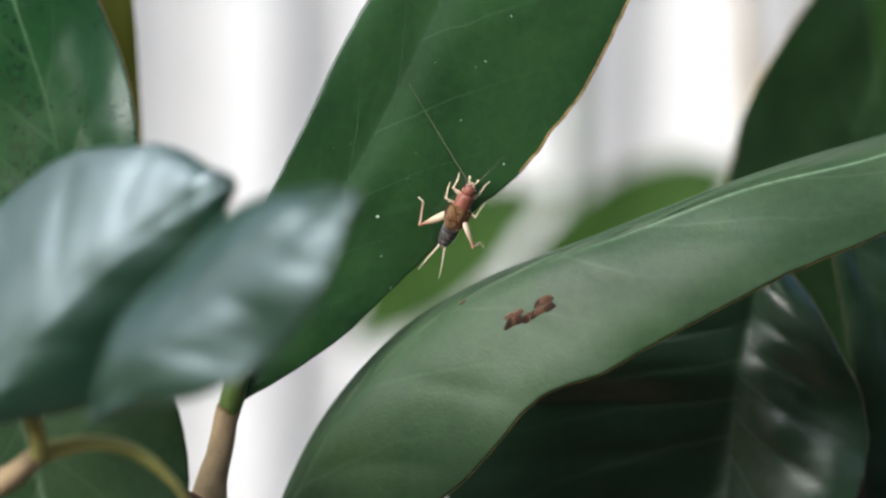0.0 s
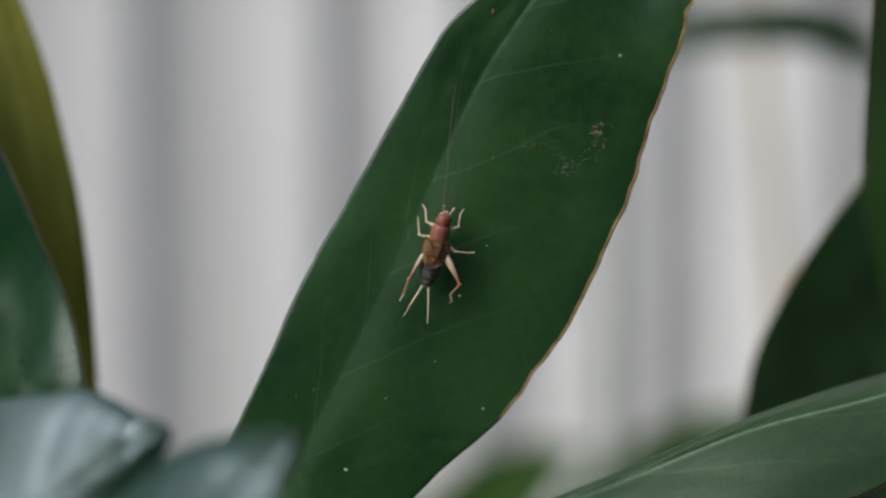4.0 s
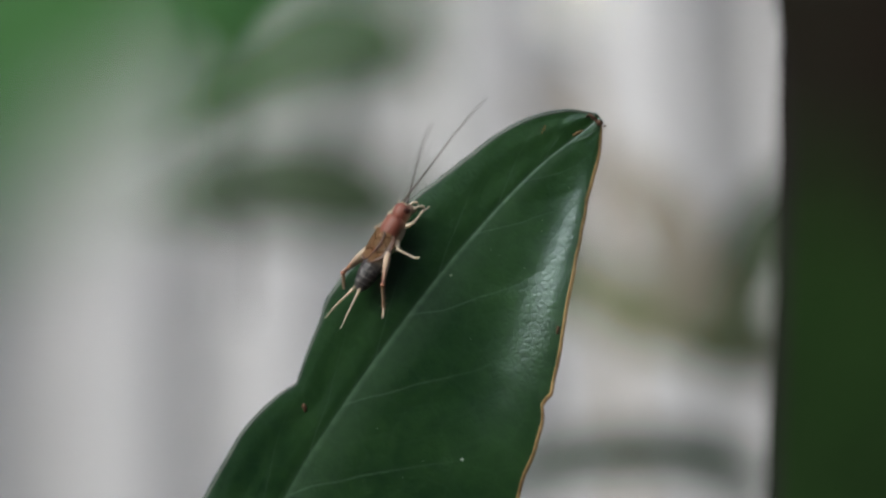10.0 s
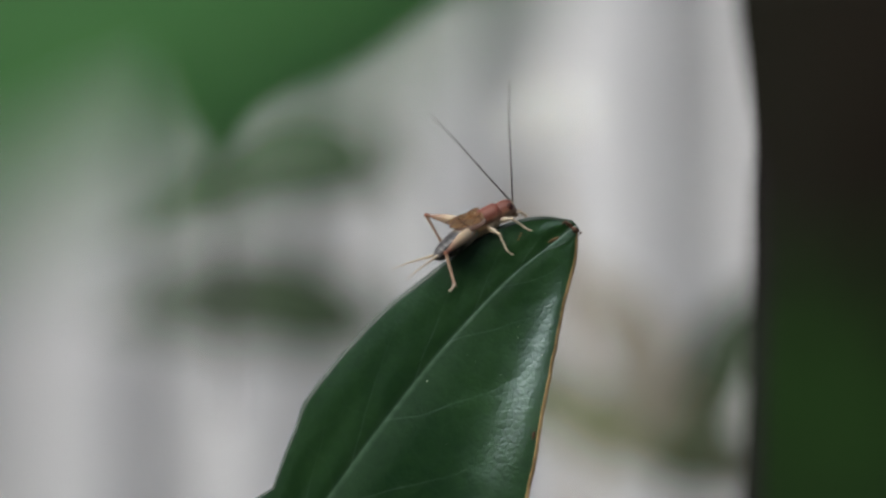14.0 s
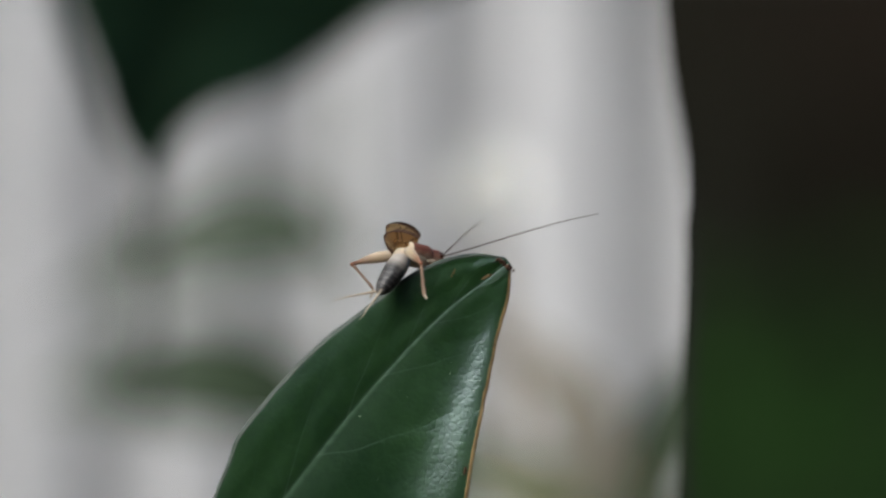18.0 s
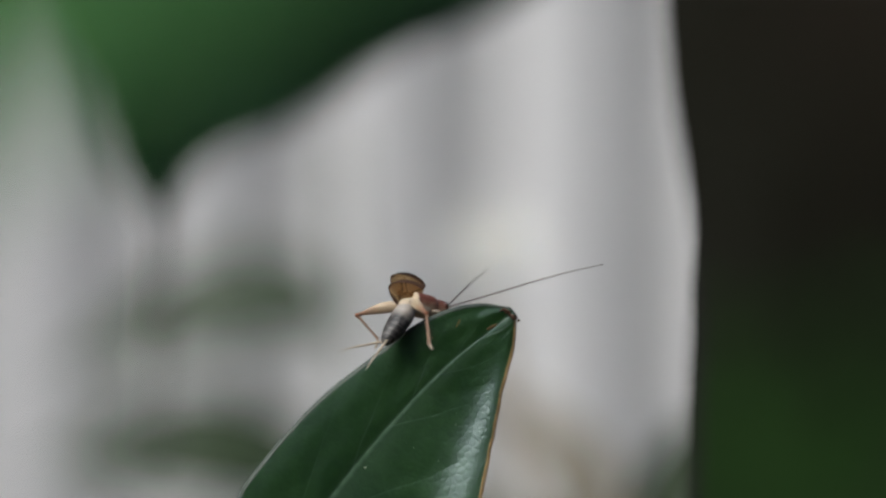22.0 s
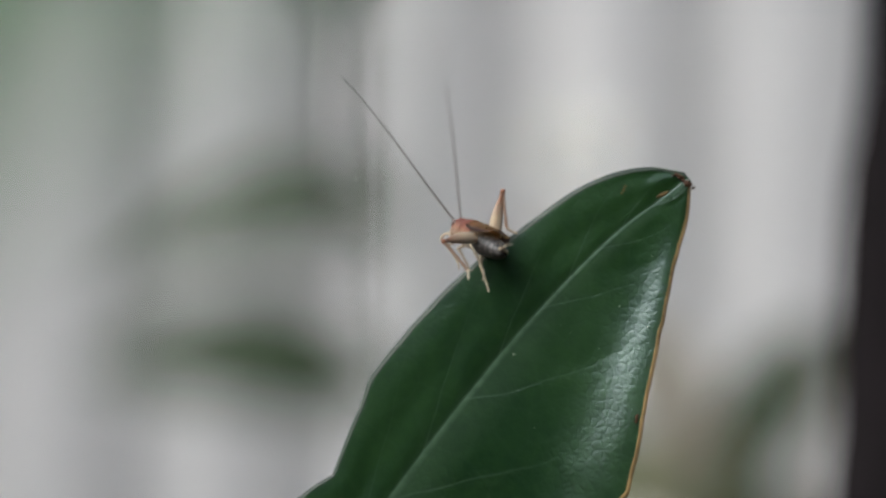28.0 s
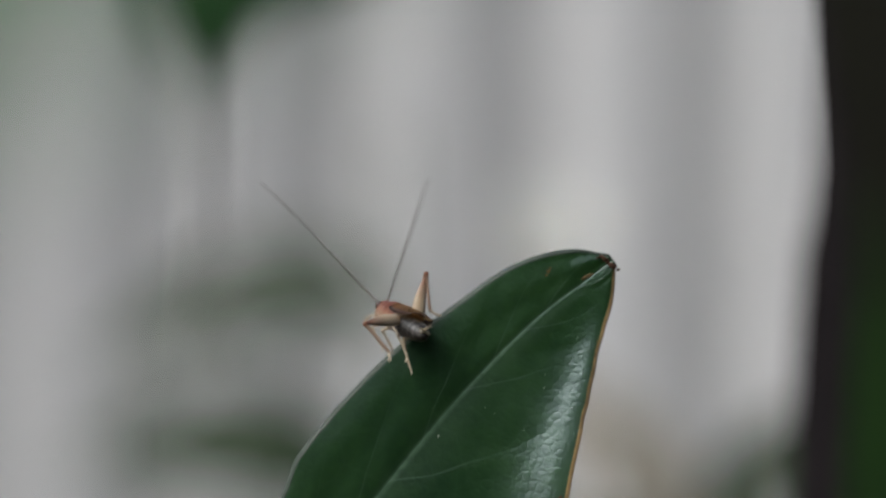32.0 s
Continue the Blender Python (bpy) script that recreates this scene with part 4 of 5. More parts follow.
def blob(size, at=(0, 0, 0), seg=20, shape=None):
    bm = bmesh.new()
    bmesh.ops.create_uvsphere(bm, u_segments=seg, v_segments=seg // 2 + 2, radius=1)
    for v in bm.verts:
        p = Vector((v.co.x * size[0], v.co.y * size[1], v.co.z * size[2]))
        if shape:
            p = shape(p)
        v.co = (p + Vector(at)) * 0.001
    return bm


def rod(name, pts, mat, parent, sides=8, steps=4, label=""):
    v, f = tube_mesh(pts, sides, steps)
    return mesh_object(name, v, f, [mat], parent, True, label=label)


def thigh_mesh(f, bend, wide, thin, knee):
    """A drumstick thigh from the origin to f, flattened across the plane in which the leg bends."""
    t = f.normalized()
    across = t.cross(bend).normalized()
    inward = across.cross(t)
    n, k = 16, 12
    verts, faces, uvs = [], [], []
    for i in range(n + 1):
        q = i / n
        belly = math.sin(math.pi * min(1, q * 0.86 + 0.12) ** 0.72) ** 0.9
        a = max(knee * (0.85 if q > 0.9 else 0.6), wide * belly)
        b = max(knee * 0.6, thin * belly)
        c = f * q - inward * (0.22 * wide * math.sin(math.pi * q))
        for j in range(k):
            an = 2 * math.pi * j / k
            verts.append((c + inward * (a * math.cos(an)) + across * (b * math.sin(an))) * 0.001)
            uvs.append((q, j / k))
    for i in range(n):
        for j in range(k):
            j2 = (j + 1) % k
            faces.append((i * k + j, i * k + j2, (i + 1) * k + j2, (i + 1) * k + j))
    faces += [tuple(range(k)), tuple(n * k + j for j in reversed(range(k)))]
    return verts, faces, uvs


def make_leg(key, name, side, hip, femur, tibia, tarsus, r, parent, hind=False):
    """A leg whose origin is the hip: thigh and knee, shin with its spines, jointed foot."""
    leg = part(name, blob((r * 1.3, r * 1.3, r * 1.3), seg=10), M_CREAM, parent)
    leg.location = Vector((hip[0], hip[1] * side, hip[2])) * 0.001
    f = Vector((femur[0], femur[1] * side, femur[2]))
    d = Vector((tibia[0], tibia[1] * side, tibia[2]))
    e = d + Vector((tarsus[0], tarsus[1] * side, tarsus[2]))
    LEG_WAYS[key] = (f.copy(), d.copy())
    verts, faces, uvs = thigh_mesh(f, d, 0.47 if hind else r * 1.5, 0.28 if hind else r * 1.1, r)
    mesh_object("thigh", verts, faces, [M_THIGH if hind else M_CREAM], leg, True, uvs)
    part("knee", blob((r * 0.95, r * 0.95, r * 0.95), f, 10), M_KNEE if hind else M_CREAM, leg)
    verts, faces = tube_mesh([(0, 0, 0, r * 0.7), (*(d * 0.3), r * 0.55), (*(d * 0.7), r * 0.5), (*d, r * 0.62)], 8, 4)
    if hind:
        out = d.cross(f).normalized()
        for i, q in enumerate((0.45, 0.58, 0.71, 0.84, 0.97)):
            a = d * q
            way = d.normalized() * 0.35 + out * (0.28 if i % 2 else -0.28)
            v2, f2 = tube_mesh([(*a, r * 0.2), (*(a + way), r * 0.04)], 5, 2)
            faces += [tuple(k + len(verts) for k in fc) for fc in f2]
            verts += v2
    shin = mesh_object("shin", verts, faces, [M_TAN if hind else M_CREAM], leg)
    shin.location = f * 0.001
    mid = d.lerp(e, 0.5) + Vector((0, 0, -0.06))
    rod("foot", [(*d, r * 0.45), (*mid, r * 0.38), (*mid.lerp(e, 0.5), r * 0.42), (*e, r * 0.2)], M_CREAM, shin, 7)
    SHINS[key] = shin
    return leg


def make_wing(name, side, parent):
    """A short rounded wing cover, hinge at the origin, lying backwards."""
    n, m = 14, 8
    verts, faces, slots = [], [], []
    for lay in (0, 1):
        for i in range(n + 1):
            s = i / n
            w = 1.15 * math.sin(math.pi * min(1, 0.16 + 0.84 * s) ** 0.8) ** 0.55 if s < 0.999 else 0.12
            for j in range(m + 1):
                v = 2 * j / m - 1
                y = side * (0.15 + v * w)
                z = 0.12 - 0.75 * max(0, v * w - 0.25) ** 1.4 + 0.05 * math.sin(s * 9 + v * 5) - lay * 0.05
                verts.append(Vector((-s * 2.8 + 0.1, y, z)) * 0.001)
    q = m + 1
    off = (n + 1) * q
    for i in range(n):
        for j in range(m):
            a = i * q + j
            rim = 1 if (j in (0, m - 1) or i == n - 1) else 0
            faces.append((a, a + 1, a + q + 1, a + q))
            faces.append((off + a, off + a + q, off + a + q + 1, off + a + 1))
            slots += [rim, rim]
        for j in (0, m):
            a = i * q + j
            faces.append((a, a + q, off + a + q, off + a))
            slots.append(1)
    return mesh_object(name, verts, faces, [M_WING, M_WING_RIM], parent, True, None, slots)


def make_antenna(name, side, parent):
    pts = [(i * 1.3, 0, 0.10 * math.sin(i / 10 * 3.0) * (i / 3), 0.07 - 0.0042 * i) for i in range(11)]
    v, f = tube_mesh(pts, 6, 3)
    ob = mesh_object(name, v, f, [M_FEELER], parent, True, label="long thread-thin dark antenna")
    ob.location = Vector((4.1, 0.28 * side, 0.3)) * 0.001
    return ob


def barrel(length, e=6):
    """Turns a ball into a barrel with blunt ends, along x."""
    def f(p):
        u = min(0.999, abs(p.x / length))
        k = math.sqrt((1 - u ** e) / (1 - u * u))
        return Vector((p.x, p.y * k, p.z * k))
    return f


cricket = new("cricket")
tagged(cricket, "small bush cricket with russet head, cream legs and dark banded abdomen", "cricket")
head = part("head", blob((0.80, 0.76, 0.74), (3.35, 0, 0.02), 24, barrel(0.80, 3)), M_SHIELD, cricket)
part("face", blob((0.42, 0.58, 0.6), (3.82, 0, -0.24), 16), M_TAN, head, "pale pinkish face")
part("jaw", blob((0.3, 0.36, 0.3), (3.98, 0, -0.72), 12), M_CREAM, head)
for sd in (1, -1):
    part("eye", blob((0.24, 0.17, 0.30), (3.68, 0.64 * sd, 0.2), 14), M_EYE, head, "small dark eye")
    part("antenna_base", blob((0.16, 0.14, 0.14), (4.06, 0.28 * sd, 0.26), 10), M_CREAM, head)
    rod("palp", [(3.95, 0.3 * sd, -0.6, 0.1), (4.4, 0.46 * sd, -0.7, 0.09), (4.6, 0.52 * sd, -1.05, 0.13), (4.55, 0.5 * sd, -1.25, 0.1)], M_CREAM, head, 7)
part("pronotum", blob((1.08, 0.92, 0.80), (1.95, 0, 0.12), 28, barrel(1.08)), M_SHIELD, cricket, "russet neck shield")
collar = blob((0.16, 0.90, 0.76), (0.98, 0, 0.14), 22)
part("hind_border", collar, M_CREAM, cricket, "cream hind border of the neck shield")
part("thorax", blob((1.55, 0.82, 0.70), (1.25, 0, -0.38), 22, barrel(1.55, 4)), M_CREAM, cricket)
abd = blob((2.3, 1.02, 0.86), (-1.42, 0, -0.14), 36, barrel(2.3, 3.4))
for v in abd.verts:
    x = v.co.x * 1000
    ring = (x / 0.5) % 1.0
    k = (1 - 0.075 * (abs(ring - 0.5) * 2) ** 3) * (1 + 0.09 * min(0.0, x + 1.2))
    v.co.y *= k
    v.co.z = (v.co.z + 0.0001) * k - 0.0001
CERCI = {}
abdomen = part("abdomen", abd, M_ABDOMEN, cricket, "dark grey abdomen with pale bands")
for sd in (1, -1):
    CERCI[sd] = rod("cercus", [(0, 0, 0, 0.13), (-1.0, 0.28 * sd, 0.12, 0.09), (-2.2, 0.63 * sd, 0.28, 0.06), (-3.5, 0.93 * sd, 0.34, 0.025)], M_CREAM, abdomen, 7, label="thin pale tail feeler")
    CERCI[sd].location = Vector((-3.45, 0.30 * sd, 0.02)) * 0.001
LEGS, LEG_WAYS, SHINS = {}, {}, {}
for sd, tag in ((1, "l"), (-1, "r")):
    LEGS["f" + tag] = make_leg("f" + tag, "front_leg", sd, (2.55, 0.6, -0.5), (0.5, 1.0, 0.2), (1.15, -0.05, -0.5), (0.55, 0.25, -0.2), 0.15, cricket)
    LEGS["m" + tag] = make_leg("m" + tag, "middle_leg", sd, (1.3, 0.65, -0.5), (-0.5, 1.3, 0.35), (0.3, 1.05, -0.95), (0.35, 0.55, -0.1), 0.15, cricket)
    LEGS["h" + tag] = make_leg("h" + tag, "hind_leg", sd, (0.35, 0.75, -0.15), (-2.9, 2.2, 0.75), (-1.0, -0.3, -2.3), (-0.75, 0.35, -0.25), 0.21, cricket, True)
WINGS = {1: make_wing("wing_cover", 1, cricket), -1: make_wing("wing_cover", -1, cricket)}
ANTENNAE = {1: make_antenna("antenna", 1, cricket), -1: make_antenna("antenna", -1, cricket)}

cam.data.dof.use_dof = True
cam.data.dof.focus_object = cricket
cam.data.dof.aperture_fstop = 12.0

# seconds, x, y, z of the body in the plan, heading in the upright plane, roll of the back away from the camera, turn of the head towards it
CRICKET = [
    (0.00, -29.89, -1.70, -68.10, 66, 0, 0),
    (0.50, -30.65, -1.70, -65.91, 82, 0, 0),
    (1.00, -30.78, -1.70, -64.57, 85, 0, 0),
    (1.50, -31.27, -1.70, -62.78, 88, 0, 0),
    (2.00, -31.74, -1.70, -60.28, 93, 0, 0),
    (2.50, -31.50, -1.70, -56.93, 84, 0, 0),
    (3.00, -30.95, -1.70, -53.93, 84, 0, 0),
    (3.50, -30.27, -1.70, -50.14, 77, 0, 0),
    (5.50, -26.57, -1.70, -35.90, 77, 32, 0),
    (6.00, -25.54, -1.70, -32.48, 75, 38, 0),
    (6.50, -24.64, -1.70, -28.99, 72, 41, 0),
    (7.00, -23.97, -1.70, -27.86, 72, 42, 0),
    (7.50, -22.58, -1.70, -24.13, 71, 42, 0),
    (8.00, -21.70, -1.70, -20.30, 70, 43, 0),
    (8.50, -20.10, -1.60, -17.94, 69, 44, 0),
    (9.00, -19.35, -1.50, -14.84, 72, 45, 0),
    (9.50, -17.79, -1.40, -10.85, 60, 48, 0),
    (10.00, -17.50, -1.30, -10.09, 59, 52, 0),
    (10.50, -15.65, -1.00, -6.05, 52, 57, 0),
    (11.00, -13.15, -0.60, -3.56, 42, 64, 0),
    (11.50, -12.26, -0.30, -2.85, 38, 70, 0),
    (12.00, -12.00, -0.20, -3.05, 40, 72, 0),
    (12.50, -10.43, -0.20, -2.23, 36, 74, 0),
    (13.00, -8.45, -0.20, -1.18, 31, 75, 0),
    (13.50, -8.27, -0.20, -0.57, 32, 74, 0),
    (14.00, -8.73, -0.20, -0.05, 27, 72, -8),
    (14.50, -9.00, -0.30, 1.10, -12, 108, -30),
    (18.00, -9.00, -0.30, 1.10, -12, 108, -30),
    (23.40, -9.00, -0.30, 1.10, -12, 108, -30),
    (23.60, -9.20, -0.50, 1.10, -6, 84, -20),
    (23.80, -8.42, -0.90, 0.23, 20, 65, -42),
    (24.00, -9.09, -1.10, -0.28, 40, 55, -62),
    (24.20, -9.33, -1.30, -0.45, 110, 0, -75),
    (24.40, -9.08, -1.20, -0.68, 150, -20, -70),
    (24.60, -9.26, -1.00, -0.79, 180, -50, -52),
    (24.80, -10.36, -0.80, -1.64, 196, -67, -44),
    (25.00, -11.06, -0.70, -2.53, 203, -70, -36),
    (25.50, -13.95, -0.80, -4.57, 208, -70, -43),
    (26.00, -15.62, -0.80, -5.52, 203, -72, -50),
    (26.50, -14.2, -0.90, -3.9, 172, -74, -54),
    (28.50, -13.85, -1.50, -4.50, 154, -78, -54),
    (32.00, -13.95, -1.50, -4.45, 154, -78, -54),
]


def body_matrix(row):
    t, x, y, z, al, ph, tau = row
    a, p, k = radians(al), radians(ph), radians(tau)
    fwd = Vector((math.cos(a) * math.cos(k), -math.sin(k), math.sin(a) * math.cos(k)))
    up = Vector((0, -1, 0)) * math.cos(p) + Vector((-math.sin(a), 0, math.cos(a))) * math.sin(p)
    up = (up - fwd * up.dot(fwd)).normalized()
    left = up.cross(fwd)
    m = Matrix((fwd, left, up)).transposed().to_4x4()
    m.translation = W3(x, y, z)
    return m


def body_at(t):
    for a, b in zip(CRICKET, CRICKET[1:]):
        if a[0] <= t <= b[0]:
            k = (t - a[0]) / (b[0] - a[0])
            qa, qb = body_matrix(a).to_quaternion(), body_matrix(b).to_quaternion()
            return qa.slerp(qb, k)
    return body_matrix(CRICKET[-1]).to_quaternion()


# seconds, image angle and visible share of the length of each antenna
FEELERS = {
    1: [(0, 122, 1), (1, 110, 0.7), (2, 125, 0.5), (3.5, 92, 1), (5.5, 95, 0.8), (6.5, 92, 0.85), (7.5, 95, 0.5), (9, 53, 0.97), (10, 50, 0.8), (11, 130, 0.8), (11.5, 80, 0.7),
        (12, 22, 0.35), (12.5, 50, 0.3), (13, 85, 0.3), (13.5, 125, 0.7), (14, 135, 0.7), (14.25, 80, 0.5), (14.5, 35, 0.3), (18, 35, 0.3), (23, 35, 0.3), (23.5, 100, 0.5), (24, 148, 0.9),
        (24.5, 128, 1), (24.75, 175, 0.9), (25, 228, 0.95), (25.5, 226, 0.9), (26, 170, 0.65), (26.5, 140, 0.9), (28.5, 132, 1), (29, 135, 0.95), (32, 135, 0.95)],
    -1: [(0, 60, 0.5), (2, 80, 0.5), (3.5, 72, 0.5), (6, 60, 0.5), (9, 60, 0.6), (10, 70, 0.5), (11, 15, 0.9), (11.5, 24, 0.95), (12, 8, 0.7), (13, -18, 1), (13.25, 30, 0.8), (13.5, 70, 1), (14, 92, 0.7),
         (14.25, 45, 0.8), (14.5, 15.5, 1), (18, 15.5, 1), (23, 15, 1), (23.5, 18, 0.9), (24, 50, 0.6), (24.5, 97, 0.75), (25, 60, 0.4), (25.5, 50, 0.3), (26, 100, 0.5), (26.5, 85, 0.9), (28.5, 100, 0.8), (29, 75, 0.78), (32, 74, 0.78)],
}


# seconds, shift along x and z and tilt of the near green leaf, which bobs in a light breeze
SWAY = [(0, 0, 14, 0), (3.5, 0, 12, 0), (5.5, 0, 9, 5), (6, 0, 4, 5), (6.5, 0, 4, 0), (7, -5, 2, 20), (7.5, -2, 1, 13), (8, 0, -3, 12), (9, 0, -5.5, 5), (10, 0, -5, 13), (11, 2, -3.4, 5), (12, 3.5, -3.4, 3), (13, 3, -2.6, 3), (14, 1, -2.8, 6),
        (15.5, 0, 0.5, 6), (17.5, 0, 3.5, 8), (20, 0, -0.5, 9), (22, 0, -5, 13), (23.5, 0, -5.5, 13), (25, 0, -7.5, 13), (26.5, -1, -8, 18), (28.5, -2, -9, 28), (30, -1, -9.5, 22), (32, 0, -10, 14)]


def eased(rows):
    """Adds rows between two that differ by a large turn."""
    rows = sorted(rows, key=lambda r: r[0])
    out = [rows[0]]
    for (t0, a), (t1, b) in zip(rows, rows[1:]):
        qa, qb = a.to_quaternion(), b.to_quaternion()
        if qa.dot(qb) < 0:
            qb.negate()
        steps = int(math.degrees(2 * math.acos(min(1.0, qa.dot(qb)))) // 60) + 1
        for i in range(1, steps):
            k = i / steps
            m = qa.slerp(qb, k).to_matrix().to_4x4()
            m.translation = a.translation.lerp(b.translation, k)
            out.append((t0 + (t1 - t0) * k, m))
        out.append((t1, b))
    return out


def motions():
    hub = Matrix.Translation(W3(-26, -185, 7.6))
    walk(fresh_leaf, [(t, pose(dx * 0.001, 0, dz * 0.001) @ hub @ pose(0, 0, 0, 0, -tilt, 0) @ hub.inverted()) for t, dx, dz, tilt in SWAY])
    walk(cricket, [(r[0], body_matrix(r)) for r in CRICKET])
    for sd, rows in FEELERS.items():
        out = []
        for t, ang, share in rows:
            a = radians(ang)
            depth = math.sqrt(max(0.0, 1 - share * share)) * (1 if t > 23.7 else -1)
            d = Vector((math.cos(a) * share, depth, math.sin(a) * share))
            loc = body_at(t).inverted() @ d
            q = loc.to_track_quat('X', 'Z')
            m = q.to_matrix().to_4x4()
            m.translation = ANTENNAE[sd].location.copy()
            out.append((t, m))
        walk(ANTENNAE[sd], eased(out))
    # wing covers: folded, raised to sing from about 14 s, folded again at 24 s
    for sd, ob in WINGS.items():
        hinge = Vector((1.35, 0.2 * sd, 0.74 + (0.06 if sd > 0 else 0))) * 0.001
        folded = Matrix.Translation(hinge) @ pose(0, 0, 0, 0, -3, 0)

        def raised(t, ang):
            a = radians(ang)
            back = Vector((math.cos(a), -0.15, math.sin(a))).normalized()
            face = Vector((-0.2, -0.9, 0.0 if sd > 0 else 0.35))
            face = (face - back * face.dot(back)).normalized()
            m = Matrix((-back, face.cross(-back), face)).transposed()
            return Matrix.Translation(hinge + Vector((0.1, 0, -0.1)) * 0.001) @ (body_at(t).to_matrix().inverted() @ m).to_4x4()

        ang = 146 if sd > 0 else 162
        rows = [(0, folded), (13.9, folded), (14.15, folded.lerp(raised(14.3, ang), 0.5)), (14.4, raised(14.4, ang))]
        for i in range(1, 37):
            t = 14.4 + i * 0.25
            rows.append((t, raised(t, ang + (2 if i % 2 else -2))))
        rows += [(23.55, raised(23.55, ang)), (23.68, folded.lerp(raised(23.6, ang), 0.5)), (23.82, folded), (32, folded)]
        walk(ob, rows)
    # the abdomen hangs down over the margin while it sings
    joint = Vector((0.7, 0, -0.1)) * 0.001
    droop = body_matrix((0, 0, 0, 0, 58, 62, -26)).to_quaternion()
    hang = lambda t, k: Matrix.Translation(joint) @ Quaternion((1, 0, 0, 0)).slerp(body_at(t).inverted() @ droop, k).to_matrix().to_4x4() @ Matrix.Translation(-joint)
    perked, lifted = (Matrix.Translation(joint + Vector((pull, 0, -0.05)) * 0.001) @ Matrix.Rotation(radians(a), 4, 'Y') @ Matrix.Translation(-joint) for a, pull in ((4, 0.7), (-4, 1.5)))
    walk(abdomen, [(0, hang(0, 0)), (13.6, hang(0, 0)), (14.0, hang(14.0, 0.4)), (14.5, hang(14.5, 1)), (18, hang(18, 1)), (23.4, hang(23.4, 1)), (23.8, hang(23.8, 1)), (24.0, hang(24.0, 0.6)), (24.2, hang(24.2, 0.2)), (24.4, hang(0, 0)), (24.7, perked), (26.0, perked), (26.5, lifted), (28.5, lifted), (32, lifted)])
    # the tail feelers trail behind it, and draw together towards the back once it has turned round
    for sd, ob in CERCI.items():
        at = Matrix.Translation(ob.location.copy())
        own_way = Vector((-3.5, 0.93 * sd, 0.34))
        aside = [own_way.rotation_difference(body_at(t).inverted() @ Vector((0.2 * sd, -0.97, 0.12))).to_matrix().to_4x4() for t in (26.5, 28.5)]
        song = at @ own_way.rotation_difference(droop.inverted() @ (Vector((-0.95, -0.2, -0.22)) if sd > 0 else Vector((-0.45, -0.6, -0.66)))).to_matrix().to_4x4()
        raised_way = at @ own_way.rotation_difference(body_at(25.2).inverted() @ Vector((0.52, -0.15 - 0.2 * sd, 0.82 - 0.5 * (sd < 0)))).to_matrix().to_4x4()
        walk(ob, eased([(0, at), (13.7, at), (14.5, song), (18, song), (23.4, song), (24.1, at), (24.6, at), (25.0, raised_way), (25.6, raised_way), (26.5, at @ aside[0]), (28.5, at @ aside[1]), (32, at @ aside[1])]))
    # legs: steps while it walks (ways of thigh and shin in the body's own space: forwards, outwards, up), then the poses of song and rest, given by the way thigh and shin point in the plan
    def frame_of(f, s):
        f = f.normalized()
        w = f.cross(s).normalized()
        return Matrix((f, w, f.cross(w))).transposed()

    STRIDE = {"fa": ((0.6, 0.9, 0.2), (1.3, -0.2, -0.4)), "fb": ((0.2, 1.1, 0.3), (1.1, 0.5, -0.6)), "ma": ((-0.6, 1.3, 0.4), (0.1, 1.2, -0.7)), "mb": ((0.0, 1.3, 0.5), (0.9, 0.5, -0.9)),
              "ha": ((-2.5, 2.5, 0.7), (-1.5, -0.8, -1.8)), "hb": ((-3.4, 0.9, 0.9), (-1.7, 0.3, -1.6))}
    OPENING = {"fl": ((0.3, 1.1, 0.2), (1.7, -0.1, -0.3)), "fr": ((0.7, 0.5, 0.2), (1.5, 0.2, -0.4)), "ml": ((0.2, 1.1, 0.5), (0.9, 0.2, -0.9)), "mr": ((-0.2, 0.9, 0.5), (1.9, 0.3, -0.4)),
               "hl": ((-2.9, 2.6, 0.3), (2.0, 0.6, -0.5)), "hr": ((-1.8, 1.9, 1.6), (0.3, 0.6, -2.4))}
    CREST = {"hl": ((-0.8, 0.2, 0.5), (0.22, 0, -0.97)), "hr": ((-0.92, -0.25, -0.38), (0.05, -0.15, -0.98)), "ml": ((0.3, 0.7, 0.1), (0.2, 0.2, -0.9)), "mr": ((0.1, -0.6, -0.35), (0.1, -0.1, -0.98)),
             "fl": ((0.6, 0.45, 0.1), (0.6, 0.1, -0.7)), "fr": ((0.45, -0.6, 0.0), (0.75, -0.05, -0.55))}
    SING = {"hl": ((-0.95, 0.2, -0.2), (0.66, 0.1, -0.75)), "hr": ((0.3, -0.87, -0.3), (0.1, -0.15, -1)), "ml": ((0.4, 0.5, -0.1), (0.2, 0.1, -0.9)), "mr": ((0.35, 0.3, -0.3), (0.3, 0.3, -0.85)),
            "fl": ((0.6, 0.35, 0.1), (0.3, 0.1, -0.85)), "fr": ((0.6, 0.3, -0.2), (0.2, 0.2, -0.9))}
    REST = {"fl": ((-0.5, -0.3, -0.45), (0.5, -0.1, -0.85)), "fr": ((-0.65, 0.1, -0.35), (0.5, 0.0, -0.85)), "ml": ((0.2, -0.45, -0.45), (0.4, -0.2, -0.85)),
            "mr": ((-0.1, -0.15, -0.8), (0.3, -0.1, -0.9)), "hl": ((-0.62, -0.75, -0.12), (0.66, 0.05, -0.75)), "hr": ((0.15, 0.1, 0.97), (0.12, -0.05, -0.98))}
    SLOPE = dict(REST, hl=((-0.75, -0.62, -0.15), (0.42, -0.1, -0.9)), hr=((0.45, 0.1, 0.86), (0.65, -0.05, -0.75)))
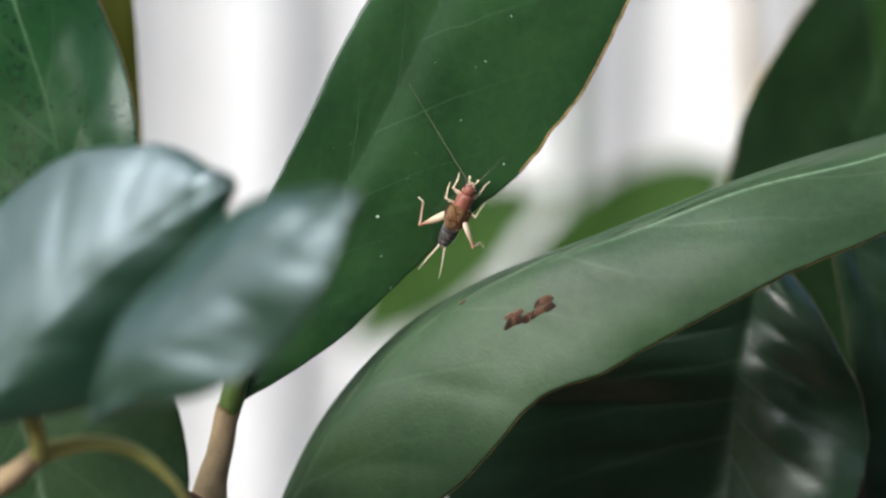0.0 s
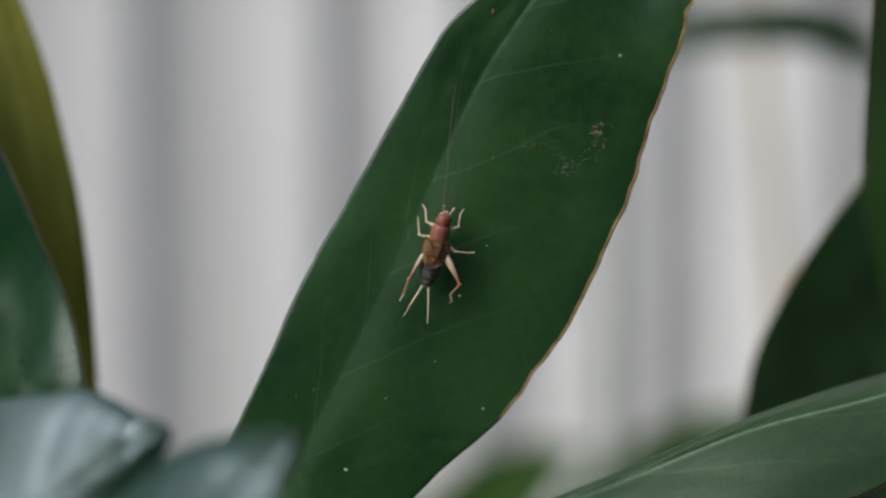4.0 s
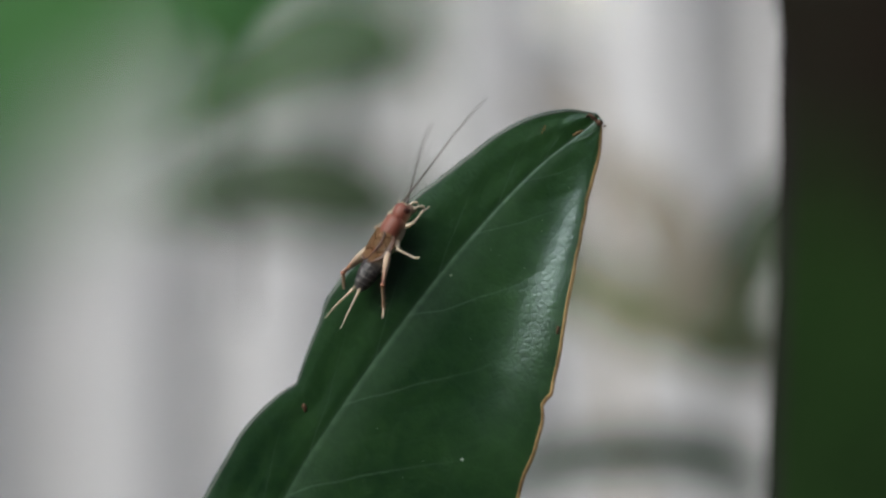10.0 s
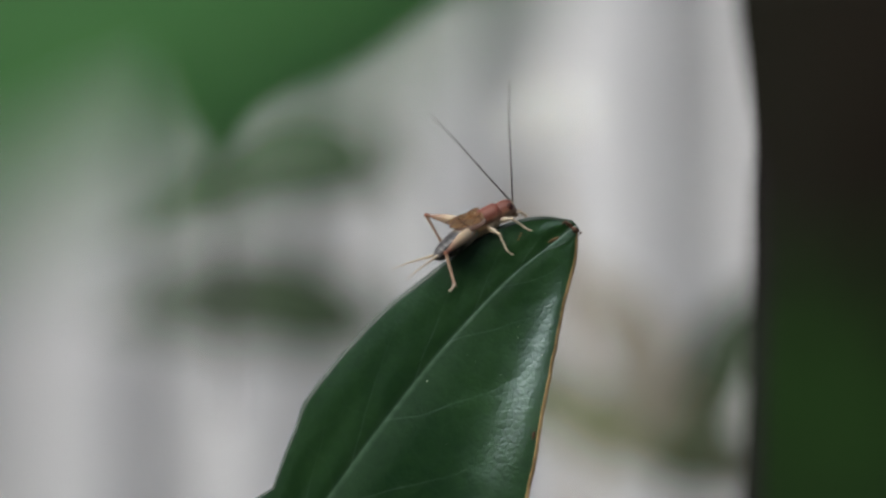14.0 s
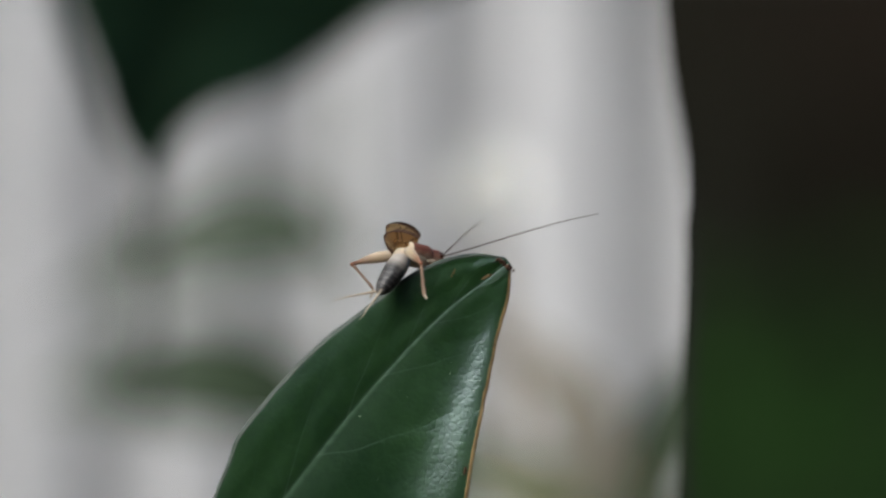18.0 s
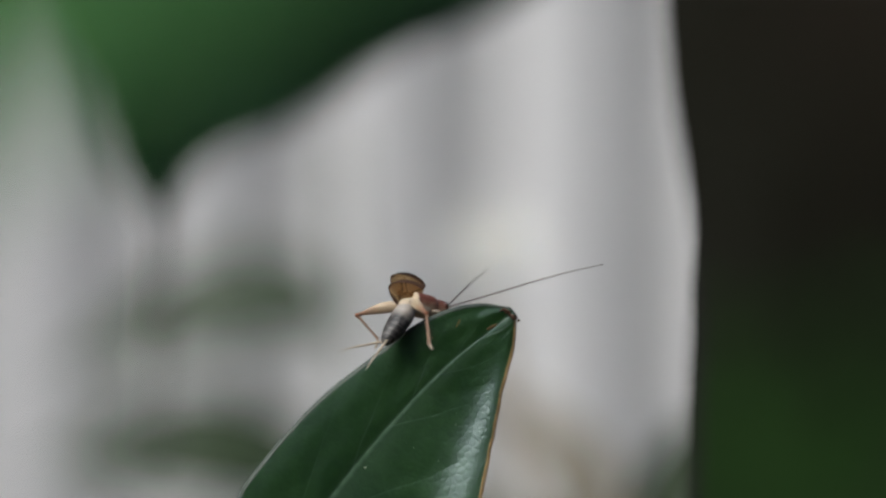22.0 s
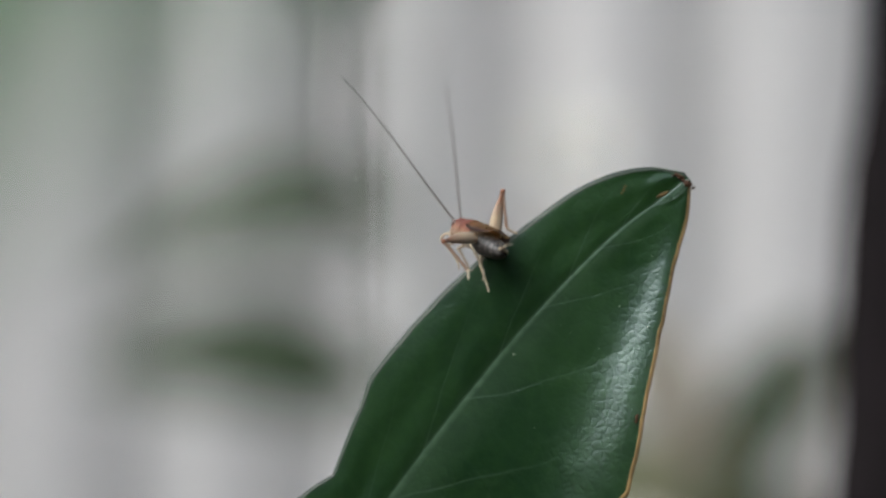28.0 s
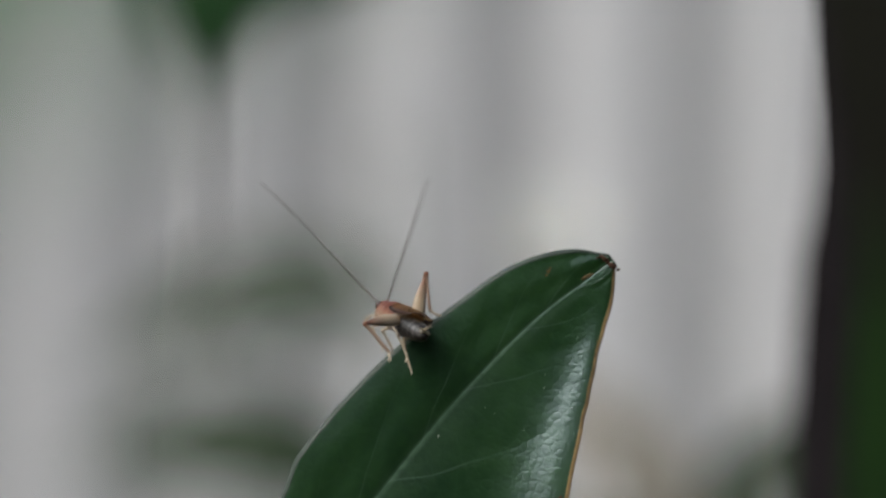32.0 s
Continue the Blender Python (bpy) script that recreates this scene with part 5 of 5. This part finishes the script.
    # half way round, seen from behind: hind thighs spread to both sides
    TURN = {"fl": ((-0.5, 0.6, -0.2), (-0.3, 0.1, -0.95)), "fr": ((0.6, 0.6, 0.0), (0.3, 0.1, -0.9)), "ml": ((-0.45, -0.3, -0.6), (0.15, -0.25, -0.95)),
            "mr": ((0.5, -0.3, -0.45), (-0.1, -0.3, -0.95)), "hl": ((-0.88, -0.35, 0.05), (0.5, -0.2, -0.85)), "hr": ((0.4, -0.15, 0.85), (0.25, -0.1, -0.95))}
    ABOUT = dict(TURN, hl=((-0.92, -0.1, -0.05), (0.55, -0.1, -0.8)), hr=((0.5, 0.75, 0.15), (0.4, 0.0, -0.9)), mr=((0.35, -0.45, -0.5), (-0.05, -0.2, -1)))
    for i, (key, ob) in enumerate(sorted(LEGS.items())):
        base = Matrix.Translation(ob.location.copy())
        own = frame_of(*LEG_WAYS[key])
        knee = Matrix.Translation(SHINS[key].location.copy())
        shin_rows = []

        def aim(t, ways):
            want = frame_of(Vector(ways[0]), Vector(ways[1]))
            turn = body_at(t).to_matrix().inverted() @ want @ own.inverted()
            way = turn.inverted() @ (body_at(t).to_matrix().inverted() @ Vector(ways[1]))
            fold = LEG_WAYS[key][1].rotation_difference(way)
            shin_rows.append((t, knee @ fold.to_matrix().to_4x4()))
            return base @ turn.to_4x4()

        def stride(t, ways):
            sd = 1 if key[1] == "l" else -1
            th, sh = (Vector((w[0], w[1] * sd, w[2])) for w in ways)
            turn = frame_of(th, sh) @ own.inverted()
            fold = LEG_WAYS[key][1].rotation_difference(turn.inverted() @ sh)
            shin_rows.append((t, knee @ fold.to_matrix().to_4x4()))
            return base @ turn.to_4x4()

        rows = [(0.0, stride(0.0, OPENING[key]))]
        for j in range(1, 23):
            rows.append((j * 0.5, stride(j * 0.5, STRIDE[key[0] + ("a" if (j // 2 + i) % 2 else "b")])))
        rows += [(t, aim(t, CREST[key])) for t in (11.75, 12.5, 13.25, 13.75)]
        sing = SING[key]
        rest = REST[key]

        def half(t, p, q, k):
            a, b = p.to_quaternion(), q.to_quaternion()
            m = a.slerp(b, k).to_matrix().to_4x4()
            m.translation = base.translation
            return (t, m)

        sing_at = aim(14.5, sing)
        rows += [half(14.1, rows[-1][1], sing_at, 0.5), (14.5, sing_at), (18.0, aim(18, sing)), (23.4, aim(23.4, sing)), (23.7, aim(23.7, sing)), (24.0, aim(24.0, ABOUT[key])),
                 (24.25, aim(24.25, TURN[key])), (24.5, aim(24.5, TURN[key])), (24.85, aim(24.85, SLOPE[key])), (25.2, aim(25.2, SLOPE[key])), (26.0, aim(26, SLOPE[key])), (26.8, aim(26.8, rest)), (28.5, aim(28.5, rest)), (32.0, aim(32, rest))]
        walk(ob, eased(rows))
        walk(SHINS[key], eased(shin_rows))


motions()
